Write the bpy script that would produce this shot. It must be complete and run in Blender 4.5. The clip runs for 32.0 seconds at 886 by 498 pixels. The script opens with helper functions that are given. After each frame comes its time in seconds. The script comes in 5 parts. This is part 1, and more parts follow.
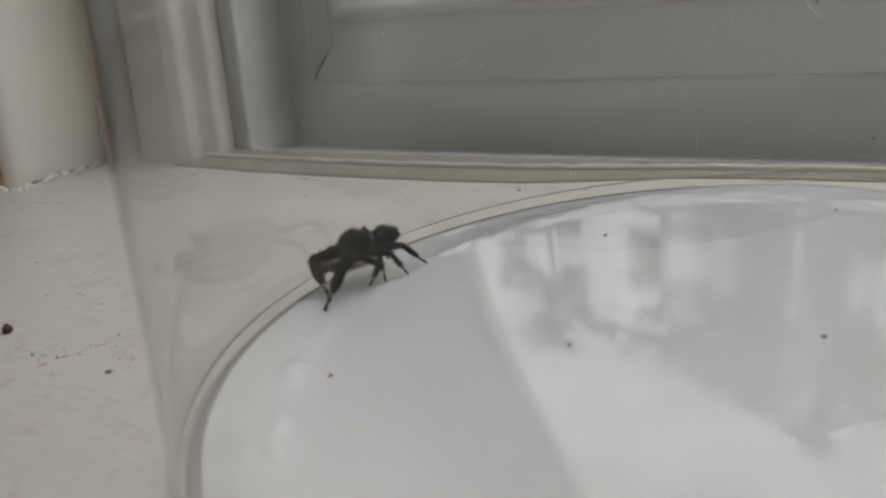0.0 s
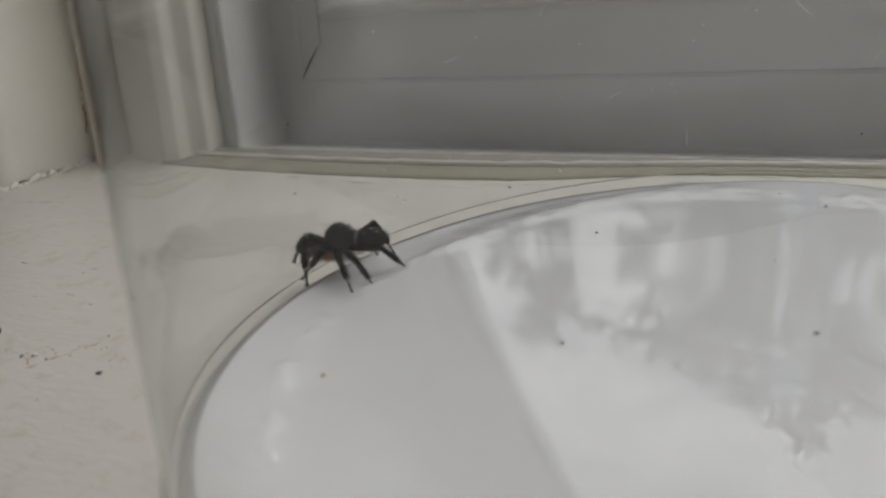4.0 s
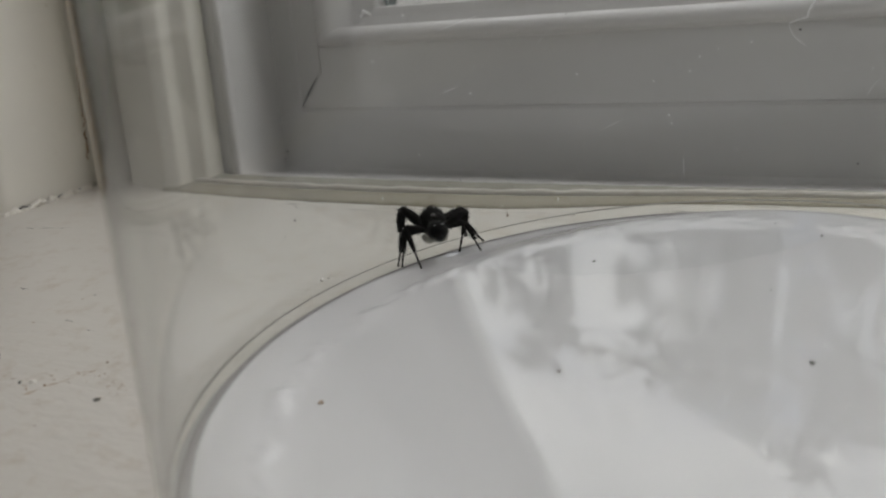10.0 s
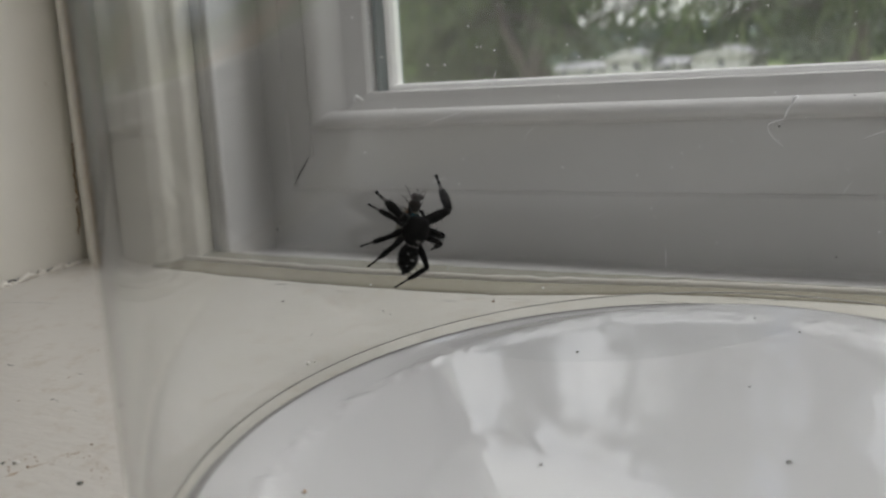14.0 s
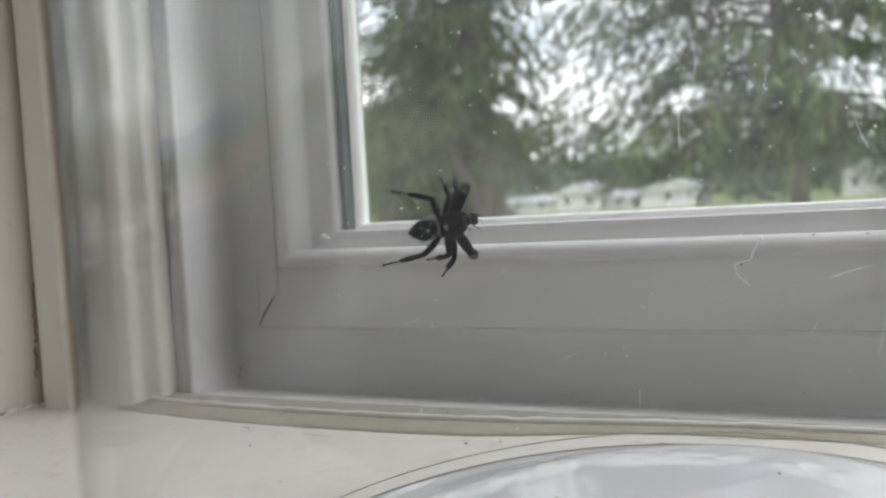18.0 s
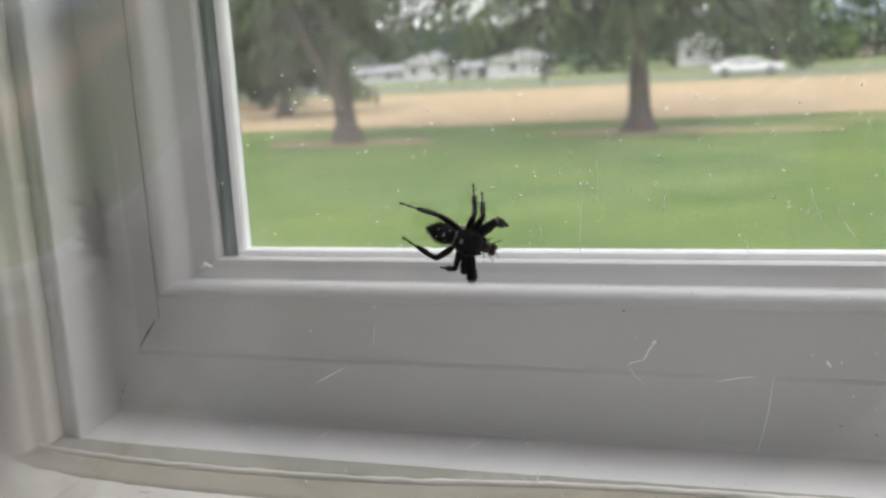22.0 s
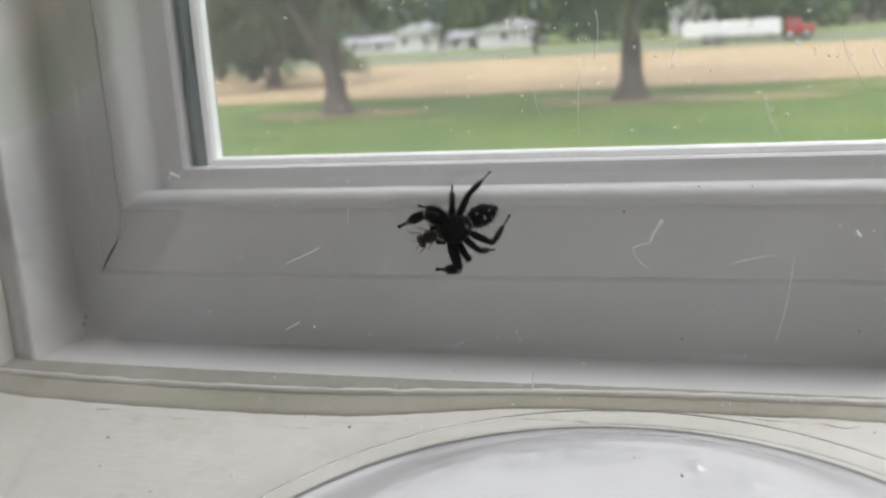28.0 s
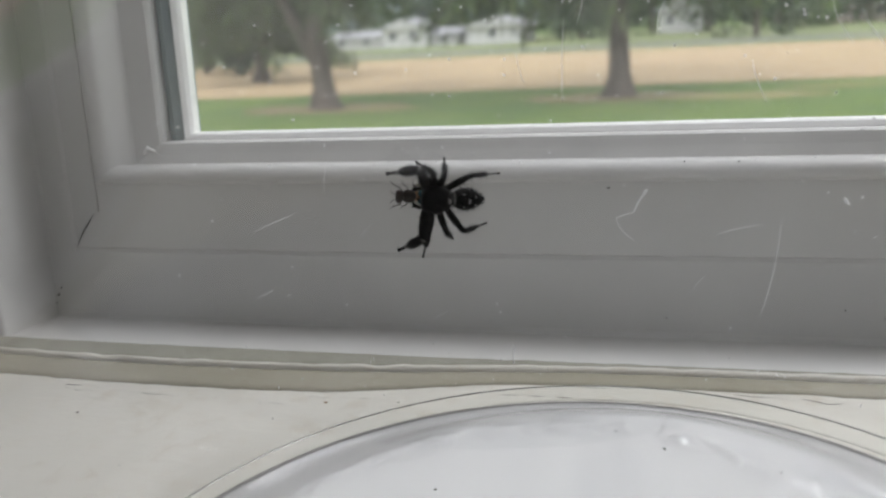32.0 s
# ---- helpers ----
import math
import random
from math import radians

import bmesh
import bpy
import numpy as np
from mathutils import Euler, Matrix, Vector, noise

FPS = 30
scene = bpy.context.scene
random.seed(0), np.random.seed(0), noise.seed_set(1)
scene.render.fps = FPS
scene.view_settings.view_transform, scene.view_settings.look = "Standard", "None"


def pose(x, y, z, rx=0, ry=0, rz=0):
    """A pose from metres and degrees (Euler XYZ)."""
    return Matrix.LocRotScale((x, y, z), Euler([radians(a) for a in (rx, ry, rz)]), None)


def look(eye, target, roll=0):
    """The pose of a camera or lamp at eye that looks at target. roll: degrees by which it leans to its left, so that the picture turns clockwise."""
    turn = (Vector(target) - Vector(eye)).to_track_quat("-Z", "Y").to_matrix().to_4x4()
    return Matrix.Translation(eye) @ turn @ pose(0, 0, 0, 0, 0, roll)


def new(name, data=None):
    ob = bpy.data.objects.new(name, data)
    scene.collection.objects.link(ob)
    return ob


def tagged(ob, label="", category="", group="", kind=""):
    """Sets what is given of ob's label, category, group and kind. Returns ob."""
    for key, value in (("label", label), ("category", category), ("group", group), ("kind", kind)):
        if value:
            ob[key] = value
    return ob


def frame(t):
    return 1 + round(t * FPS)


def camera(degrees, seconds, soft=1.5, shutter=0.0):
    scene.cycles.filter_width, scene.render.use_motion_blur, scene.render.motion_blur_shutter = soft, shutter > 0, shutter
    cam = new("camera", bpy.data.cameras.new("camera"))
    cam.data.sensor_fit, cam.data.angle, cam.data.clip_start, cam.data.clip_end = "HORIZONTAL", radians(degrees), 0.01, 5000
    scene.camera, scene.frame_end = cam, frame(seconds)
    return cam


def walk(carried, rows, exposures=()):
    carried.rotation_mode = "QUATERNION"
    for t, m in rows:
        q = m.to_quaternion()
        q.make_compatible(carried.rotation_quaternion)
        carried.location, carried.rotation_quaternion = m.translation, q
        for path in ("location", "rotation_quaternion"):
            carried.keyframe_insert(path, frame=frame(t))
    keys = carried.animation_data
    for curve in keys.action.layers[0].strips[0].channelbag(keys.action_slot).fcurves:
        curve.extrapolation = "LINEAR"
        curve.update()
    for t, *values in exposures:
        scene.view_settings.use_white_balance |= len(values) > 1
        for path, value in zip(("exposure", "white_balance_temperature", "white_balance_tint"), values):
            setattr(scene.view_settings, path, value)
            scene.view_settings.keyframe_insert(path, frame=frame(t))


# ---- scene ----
cam = camera(50.0, 32.0, soft=2.1)

PATH = [
    (0, (0.1400, -0.1789, 0.0404), (0.0659, -0.0555, -0.0018), -4.92),
    (0.5, (0.1395, -0.1790, 0.0407), (0.0667, -0.0550, -0.0020), -4.93),
    (1, (0.1395, -0.1790, 0.0407), (0.0669, -0.0549, -0.0019), -4.97),
    (1.5, (0.1394, -0.1789, 0.0407), (0.0670, -0.0548, -0.0024), -4.98),
    (2, (0.1396, -0.1786, 0.0407), (0.0671, -0.0545, -0.0025), -5.09),
    (2.5, (0.1396, -0.1788, 0.0408), (0.0670, -0.0548, -0.0021), -5.09),
    (3, (0.1395, -0.1789, 0.0407), (0.0669, -0.0548, -0.0021), -5.02),
    (3.5, (0.1395, -0.1788, 0.0406), (0.0671, -0.0547, -0.0023), -5.04),
    (5.5, (0.1396, -0.1788, 0.0407), (0.0670, -0.0548, -0.0021), -5.07),
    (6, (0.1397, -0.1786, 0.0408), (0.0668, -0.0547, -0.0022), -5.23),
    (6.5, (0.1397, -0.1787, 0.0408), (0.0667, -0.0549, -0.0021), -5.16),
    (7, (0.1397, -0.1789, 0.0407), (0.0666, -0.0551, -0.0020), -5.17),
    (7.5, (0.1396, -0.1789, 0.0408), (0.0666, -0.0552, -0.0023), -5.20),
    (8, (0.1396, -0.1790, 0.0407), (0.0668, -0.0549, -0.0015), -5.15),
    (8.5, (0.1397, -0.1789, 0.0408), (0.0673, -0.0546, -0.0014), -5.05),
    (9, (0.1399, -0.1788, 0.0410), (0.0667, -0.0547, -0.0004), -4.94),
    (9.5, (0.1400, -0.1794, 0.0410), (0.0672, -0.0544, 0.0015), -4.68),
    (10, (0.1399, -0.1792, 0.0410), (0.0673, -0.0538, 0.0020), -4.75),
    (10.5, (0.1408, -0.1803, 0.0414), (0.0683, -0.0541, 0.0053), -4.62),
    (11, (0.1408, -0.1804, 0.0416), (0.0691, -0.0537, 0.0055), -4.63),
    (11.5, (0.1410, -0.1803, 0.0416), (0.0695, -0.0535, 0.0054), -4.73),
    (12, (0.1410, -0.1801, 0.0416), (0.0694, -0.0534, 0.0054), -4.77),
    (12.5, (0.1410, -0.1803, 0.0418), (0.0693, -0.0535, 0.0062), -4.61),
    (13, (0.1414, -0.1807, 0.0420), (0.0687, -0.0538, 0.0086), -4.34),
    (13.5, (0.1415, -0.1806, 0.0423), (0.0691, -0.0527, 0.0121), -4.28),
    (14, (0.1408, -0.1807, 0.0436), (0.0696, -0.0517, 0.0155), -3.30),
    (14.5, (0.1420, -0.1808, 0.0442), (0.0698, -0.0515, 0.0201), -3.90),
    (16.5, (0.1381, -0.1827, 0.0449), (0.0709, -0.0491, 0.0337), -3.44),
    (17, (0.1376, -0.1824, 0.0425), (0.0718, -0.0477, 0.0364), -3.19),
    (17.5, (0.1351, -0.1805, 0.0422), (0.0707, -0.0451, 0.0368), -2.65),
    (18, (0.1384, -0.1814, 0.0451), (0.0733, -0.0464, 0.0371), -3.33),
    (18.5, (0.1355, -0.1805, 0.0430), (0.0715, -0.0450, 0.0368), -2.62),
    (19, (0.1343, -0.1847, 0.0427), (0.0743, -0.0474, 0.0372), -2.99),
    (19.5, (0.1357, -0.1806, 0.0416), (0.0773, -0.0425, 0.0371), -1.98),
    (20, (0.1376, -0.1769, 0.0503), (0.0884, -0.0363, 0.0323), -2.05),
    (21, (0.1330, -0.1801, 0.0782), (0.0884, -0.0393, 0.0523), -2.85),
    (22, (0.1310, -0.1799, 0.0791), (0.0881, -0.0392, 0.0498), -3.16),
    (23, (0.1355, -0.1763, 0.0759), (0.0940, -0.0350, 0.0475), -3.71),
    (24, (0.1365, -0.1735, 0.0753), (0.0950, -0.0322, 0.0468), -4.55),
    (26.5, (0.1325, -0.1733, 0.0688), (0.0914, -0.0324, 0.0380), -3.67),
    (27, (0.1308, -0.1710, 0.0667), (0.0885, -0.0309, 0.0338), -3.86),
    (28, (0.1282, -0.1689, 0.0634), (0.0864, -0.0288, 0.0296), -3.66),
    (29, (0.1281, -0.1674, 0.0592), (0.0853, -0.0274, 0.0265), -3.37),
    (30, (0.1292, -0.1653, 0.0592), (0.0889, -0.0250, 0.0247), -3.19),
    (31, (0.1289, -0.1632, 0.0570), (0.0878, -0.0228, 0.0239), -3.06),
    (32, (0.1283, -0.1664, 0.0591), (0.0885, -0.0259, 0.0246), -3.06),
]
EXPOSURES = [(0.0, -0.48, 6430, 13), (13.0, -0.45, 6430, 13), (17.0, 0.00, 6200, 14), (19.0, 0.06, 6200, 14), (20.0, 0.05, 6220, 15), (22.0, 0.08, 6250, 16), (28.0, 0.05, 6220, 15), (29.2, 0.07, 6220, 14), (30.0, -0.08, 6225, 14), (32.0, -0.11, 6225, 14)]
walk(cam, [(t, look(eye, target, roll)) for t, eye, target, roll in PATH], EXPOSURES)
cam.data.dof.use_dof = True
cam.data.dof.focus_distance = 0.145
cam.data.dof.aperture_fstop = 33.0

# ---- light: bright overcast day behind the window ----
world = bpy.data.worlds.new("sky")
scene.world = world
world.use_nodes = True
wn = world.node_tree
sky = wn.nodes.new("ShaderNodeTexSky")
sky.sky_type = "NISHITA"
sky.sun_disc = False
sky.sun_elevation = radians(52)
sky.sun_rotation = radians(200)
sky.air_density, sky.dust_density = 1.0, 3.0
# broken white cloud over the blue
cloud = wn.nodes.new("ShaderNodeTexNoise")
cloud.inputs["Scale"].default_value, cloud.inputs["Detail"].default_value, cloud.inputs["Roughness"].default_value = 3.2, 7.0, 0.6
spread = wn.nodes.new("ShaderNodeMapping")
spread.inputs["Scale"].default_value = (1.0, 1.0, 2.6)
wn.links.new(wn.nodes.new("ShaderNodeTexCoord").outputs["Generated"], spread.inputs[0])
wn.links.new(spread.outputs[0], cloud.inputs["Vector"])
cover = wn.nodes.new("ShaderNodeMapRange")
cover.inputs["From Min"].default_value, cover.inputs["From Max"].default_value = 0.27, 0.52
wn.links.new(cloud.outputs[0], cover.inputs["Value"])
veil = wn.nodes.new("ShaderNodeMix")
veil.data_type = "RGBA"
wn.links.new(cover.outputs[0], veil.inputs["Factor"])
wn.links.new(sky.outputs[0], veil.inputs["A"])
veil.inputs["B"].default_value = (9.2, 9.0, 8.8, 1)
wn.links.new(veil.outputs["Result"], wn.nodes["Background"].inputs[0])
wn.nodes["Background"].inputs[1].default_value = 0.24
sun = new("sun", bpy.data.lights.new("sun", "SUN"))
sun.data.energy, sun.data.angle, sun.data.color = 1.2, radians(6), (1, 0.95, 0.88)
sun.matrix_world = look((0, 0, 30), (6.0, 16.5, 0))

# fill lamp added behind the camera to light the window's room side
back = new("back_fill_light", bpy.data.lights.new("back_fill_light", "AREA"))
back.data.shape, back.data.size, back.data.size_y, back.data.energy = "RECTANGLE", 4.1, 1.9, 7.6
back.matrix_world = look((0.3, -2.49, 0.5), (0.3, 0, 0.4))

# lamp added in the opening for the sky's light, leaned in to brighten ledges
skylight = new("window_skylight", bpy.data.lights.new("window_skylight", "AREA"))
skylight.data.shape, skylight.data.size, skylight.data.size_y, skylight.data.energy, skylight.data.color = "RECTANGLE", 0.58, 0.72, 6.2, (1.0, 0.965, 0.97)
skylight.matrix_world = look((0.43, 0.03, 0.74), (0.43, -0.5, 0.26))

# ---- materials ----
def mat(name):
    m = bpy.data.materials.new(name)
    m.use_nodes = True
    return m, m.node_tree, m.node_tree.nodes["Principled BSDF"]


def put(bsdf, **kw):
    names = {"rough": "Roughness", "metal": "Metallic", "spec": "Specular IOR Level", "trans": "Transmission Weight", "ior": "IOR",
             "coat": "Coat Weight", "coat_rough": "Coat Roughness", "sheen": "Sheen Weight", "sub": "Subsurface Weight"}
    for k, v in kw.items():
        bsdf.inputs[names[k]].default_value = v


def noise_tex(nt, scale, detail=4.0, rough=0.55, vec=None, stretch=None):
    n = nt.nodes.new("ShaderNodeTexNoise")
    n.inputs["Scale"].default_value, n.inputs["Detail"].default_value, n.inputs["Roughness"].default_value = scale, detail, rough
    if vec is None:
        vec = nt.nodes.new("ShaderNodeTexCoord").outputs["Object"]
    if stretch:
        mp = nt.nodes.new("ShaderNodeMapping")
        mp.inputs["Scale"].default_value = stretch
        nt.links.new(vec, mp.inputs["Vector"])
        vec = mp.outputs[0]
    nt.links.new(vec, n.inputs["Vector"])
    return n.outputs[0]


def ramp(nt, fac, stops):
    r = nt.nodes.new("ShaderNodeValToRGB")
    while len(r.color_ramp.elements) < len(stops):
        r.color_ramp.elements.new(0.5)
    for e, (p, c) in zip(r.color_ramp.elements, stops):
        e.position, e.color = p, (*c, 1) if len(c) == 3 else c
    nt.links.new(fac, r.inputs[0])
    return r.outputs[0]


def mixc(nt, fac, a, b, mode="MIX"):
    n = nt.nodes.new("ShaderNodeMix")
    n.data_type, n.blend_type = "RGBA", mode
    for sock, v in ((n.inputs["Factor"], fac), (n.inputs["A"], a), (n.inputs["B"], b)):
        if hasattr(v, "node"):
            nt.links.new(v, sock)
        elif isinstance(v, tuple):
            sock.default_value = (*v, 1)
        else:
            sock.default_value = v
    return n.outputs["Result"]


def bump(nt, bsdf, height, strength, dist):
    b = nt.nodes.new("ShaderNodeBump")
    b.inputs["Strength"].default_value, b.inputs["Distance"].default_value = strength, dist
    nt.links.new(height, b.inputs["Height"])
    nt.links.new(b.outputs[0], bsdf.inputs["Normal"])


def painted(name, base, dirt, rough, scale=1.0, dirt_lo=0.52, dirt_hi=0.75, relief=0.25, stretch=None):
    """Brushed paint with fine grain, soft blotches and specks of dirt."""
    m, nt, b = mat(name)
    big = noise_tex(nt, 45 * scale, 3)
    fine = noise_tex(nt, 900 * scale, 4, 0.6, stretch=stretch)
    spots = ramp(nt, noise_tex(nt, 260 * scale, 5, 0.7), [(dirt_lo, (0, 0, 0)), (dirt_hi, (1, 1, 1))])
    shade = mixc(nt, big, tuple(c * 0.93 for c in base), tuple(min(1, c * 1.04) for c in base))
    col = mixc(nt, spots, shade, dirt)
    nt.links.new(col, b.inputs["Base Color"])
    r = nt.nodes.new("ShaderNodeMapRange")
    r.inputs["To Min"].default_value, r.inputs["To Max"].default_value = rough - 0.08, rough + 0.1
    nt.links.new(fine, r.inputs["Value"])
    nt.links.new(r.outputs[0], b.inputs["Roughness"])
    bump(nt, b, fine, relief, 0.0002)
    return m


def plain(name, base, rough, metal=0.0, scale=300, vary=0.12, relief=0.0):
    m, nt, b = mat(name)
    n = noise_tex(nt, scale, 3)
    nt.links.new(mixc(nt, n, tuple(c * (1 - vary) for c in base), tuple(min(1, c * (1 + vary)) for c in base)), b.inputs["Base Color"])
    put(b, rough=rough, metal=metal)
    if relief:
        bump(nt, b, n, relief, 0.0002)
    return m


M_SILL = painted("sill_paint", (0.64, 0.615, 0.55), (0.50, 0.44, 0.35), 0.35, dirt_lo=0.53, dirt_hi=0.82, relief=0.6, stretch=(0.3, 1, 1))
M_TRIM = painted("trim_paint", (0.81, 0.78, 0.69), (0.55, 0.47, 0.36), 0.38, dirt_lo=0.66, dirt_hi=0.9)
M_CAULK = painted("caulk", (0.31, 0.285, 0.215), (0.24, 0.21, 0.15), 0.6, dirt_lo=0.5, dirt_hi=0.8, relief=0.4)
M_CAULK2 = painted("grey_caulk", (0.30, 0.29, 0.235), (0.22, 0.205, 0.16), 0.6, dirt_lo=0.5, dirt_hi=0.8, relief=0.4)
M_VINYL = painted("window_vinyl", (0.64, 0.63, 0.61), (0.45, 0.43, 0.40), 0.42, dirt_lo=0.64, dirt_hi=0.9)
M_GASKET = plain("gasket", (0.24, 0.29, 0.28), 0.5)
M_SPACER = plain("spacer", (0.90, 0.89, 0.87), 0.5)


def thin_clear(name, mirror, haze=0.0, tint=(1, 1, 1), rough=0.02):
    """A thin clear sheet: it lets light through, mirrors by Fresnel, and carries a faint film of dust."""
    m, nt, b = mat(name)
    out = nt.nodes["Material Output"]
    clear = nt.nodes.new("ShaderNodeBsdfTransparent")
    clear.inputs[0].default_value = (*tint, 1)
    gloss = nt.nodes.new("ShaderNodeBsdfGlossy")
    gloss.inputs["Roughness"].default_value = rough
    edge = nt.nodes.new("ShaderNodeLayerWeight")
    edge.inputs["Blend"].default_value = 0.5
    power = nt.nodes.new("ShaderNodeMath")
    power.operation, power.inputs[1].default_value = "POWER", 5.0
    nt.links.new(edge.outputs["Facing"], power.inputs[0])
    fres = nt.nodes.new("ShaderNodeMapRange")
    fres.inputs["To Min"].default_value, fres.inputs["To Max"].default_value = mirror, 0.45
    nt.links.new(power.outputs[0], fres.inputs["Value"])
    mix = nt.nodes.new("ShaderNodeMixShader")
    nt.links.new(fres.outputs[0], mix.inputs[0])
    nt.links.new(clear.outputs[0], mix.inputs[1])
    nt.links.new(gloss.outputs[0], mix.inputs[2])
    put(b, rough=0.8)
    b.inputs["Base Color"].default_value = (0.7, 0.7, 0.68, 1)
    film = nt.nodes.new("ShaderNodeMapRange")
    film.inputs["From Min"].default_value, film.inputs["From Max"].default_value = 0.45, 0.8
    film.inputs["To Min"].default_value, film.inputs["To Max"].default_value = haze * 0.6, haze * 2.2
    nt.links.new(noise_tex(nt, 60, 6, 0.65), film.inputs["Value"])
    last = nt.nodes.new("ShaderNodeMixShader")
    nt.links.new(film.outputs[0], last.inputs[0])
    nt.links.new(mix.outputs[0], last.inputs[1])
    nt.links.new(b.outputs[0], last.inputs[2])
    nt.links.new(last.outputs[0], out.inputs[0])
    return m


# dust film made stronger to lay a milky haze over the view outside
M_PANE = thin_clear("window_glass", 0.02, 0.05, (0.97, 0.985, 0.975))


def refracting(name, ior, haze, rough=0.0):
    """Solid clear plastic that bends light, under a faint uneven film of dust and wear."""
    m, nt, b = mat(name)
    glass = nt.nodes.new("ShaderNodeBsdfGlass")
    glass.inputs["IOR"].default_value, glass.inputs["Roughness"].default_value = ior, rough
    glass.inputs["Color"].default_value = (0.992, 0.996, 0.993, 1)
    put(b, rough=0.8)
    b.inputs["Base Color"].default_value = (0.72, 0.72, 0.72, 1)
    film = nt.nodes.new("ShaderNodeMapRange")
    film.inputs["From Min"].default_value, film.inputs["From Max"].default_value = 0.35, 0.8
    film.inputs["To Min"].default_value, film.inputs["To Max"].default_value = haze * 0.5, haze * 2.0
    nt.links.new(noise_tex(nt, 45, 5, 0.6), film.inputs["Value"])
    last = nt.nodes.new("ShaderNodeMixShader")
    nt.links.new(film.outputs[0], last.inputs[0])
    nt.links.new(glass.outputs[0], last.inputs[1])
    nt.links.new(b.outputs[0], last.inputs[2])
    nt.links.new(last.outputs[0], nt.nodes["Material Output"].inputs[0])
    return m


M_CLEAR = refracting("clear_plastic", 1.46, 0.004)

M_RIM = thin_clear("rim_plastic", 0.004, 0.008, (0.97, 0.975, 0.97), 0.12)
M_FIBRE = plain("pale_fibre", (0.88, 0.88, 0.87), 0.6)

m, nt, b = mat("white_lid_plastic")
nt.links.new(mixc(nt, noise_tex(nt, 60, 3), (0.53, 0.53, 0.52), (0.59, 0.59, 0.58)), b.inputs["Base Color"])
put(b, spec=1.0)
smear = nt.nodes.new("ShaderNodeMapRange")
smear.inputs["From Min"].default_value, smear.inputs["From Max"].default_value = 0.5, 0.75
smear.inputs["To Min"].default_value, smear.inputs["To Max"].default_value = 0.002, 0.012
nt.links.new(noise_tex(nt, 90, 5, 0.65, stretch=(1, 3, 1)), smear.inputs["Value"])
nt.links.new(smear.outputs[0], b.inputs["Roughness"])
bump(nt, b, noise_tex(nt, 60, 6, 0.7, stretch=(1, 7, 1)), 0.004, 0.0003)
M_DISC = m


# ---- mesh helpers ----
def link(name, bm, material, parent=None, label=""):
    me = bpy.data.meshes.new(name)
    bmesh.ops.recalc_face_normals(bm, faces=bm.faces[:])
    bm.to_mesh(me)
    bm.free()
    for mt in (material if isinstance(material, (list, tuple)) else [material]):
        me.materials.append(mt)
    ob = new(name, me)
    if parent is not None:
        ob.parent = parent
    if label:
        ob["label"] = label
    return ob


def part(name, bm, material, parent, label=""):
    return link(name, bm, material, parent, label)


def box(lo, hi, bevel=0.0, bm=None, seg=2):
    b2 = bmesh.new()
    bmesh.ops.create_cube(b2, size=1)
    for v in b2.verts:
        v.co = Vector([lo[i] + (v.co[i] + 0.5) * (hi[i] - lo[i]) for i in range(3)])
    if bevel:
        bmesh.ops.bevel(b2, geom=b2.edges[:], offset=bevel, segments=seg, affect="EDGES", profile=0.5)
    if bm is None:
        return b2
    join(bm, b2)
    return bm


def join(bm, other, m=None):
    base = [bm.verts.new((m @ v.co) if m else v.co) for v in other.verts]
    other.verts.index_update()
    for f in other.faces:
        try:
            nf = bm.faces.new([base[v.index] for v in f.verts])
            nf.material_index, nf.smooth = f.material_index, f.smooth
        except ValueError:
            pass
    other.free()
    return bm


def lathe(profile, n=64, close=False):
    bm = bmesh.new()
    rings = []
    for r, z in profile:
        rings.append([bm.verts.new((r * math.cos(2 * math.pi * k / n), r * math.sin(2 * math.pi * k / n), z)) for k in range(n)] if r > 1e-7 else [bm.verts.new((0, 0, z))])
    pairs = list(zip(rings, rings[1:]))
    if close:
        pairs.append((rings[-1], rings[0]))
    for a, c in pairs:
        for k in range(n):
            q = [a[k % len(a)], a[(k + 1) % len(a)], c[(k + 1) % len(c)], c[k % len(c)]]
            q = list(dict.fromkeys(q))
            if len(q) > 2:
                bm.faces.new(q)
    for f in bm.faces:
        f.smooth = True
    return bm


def tube(points, radii, n=8, cap=True):
    """A round limb through points, with a radius at each."""
    bm = bmesh.new()
    pts = [Vector(p) for p in points]
    rings = []
    side = None
    for i, p in enumerate(pts):
        d = (pts[min(i + 1, len(pts) - 1)] - pts[max(i - 1, 0)]).normalized()
        if side is None:
            side = d.orthogonal().normalized()
        side = (side - d * side.dot(d)).normalized()
        up = d.cross(side)
        rings.append([bm.verts.new(p + radii[i] * (math.cos(2 * math.pi * k / n) * side + math.sin(2 * math.pi * k / n) * up)) for k in range(n)])
    for a, c in zip(rings, rings[1:]):
        for k in range(n):
            bm.faces.new([a[k], a[(k + 1) % n], c[(k + 1) % n], c[k]])
    if cap:
        bm.faces.new(rings[0][::-1])
        bm.faces.new(rings[-1])
    for f in bm.faces:
        f.smooth = True
    return bm


def ellipsoid(c, r, n=20, m=14, fn=None):
    bm = bmesh.new()
    bmesh.ops.create_uvsphere(bm, u_segments=n, v_segments=m, radius=1)
    for v in bm.verts:
        p = fn(v.co.copy()) if fn else v.co
        v.co = Vector((c[0] + p.x * r[0], c[1] + p.y * r[1], c[2] + p.z * r[2]))
    for f in bm.faces:
        f.smooth = True
    return bm


# ---- the window ----
SLOPE = 0.0812


def sill_z(y):
    return SLOPE * (y + 0.11)


X1, Z1 = 0.90, 1.15          # far jamb and head, inner edge of the fixed frame


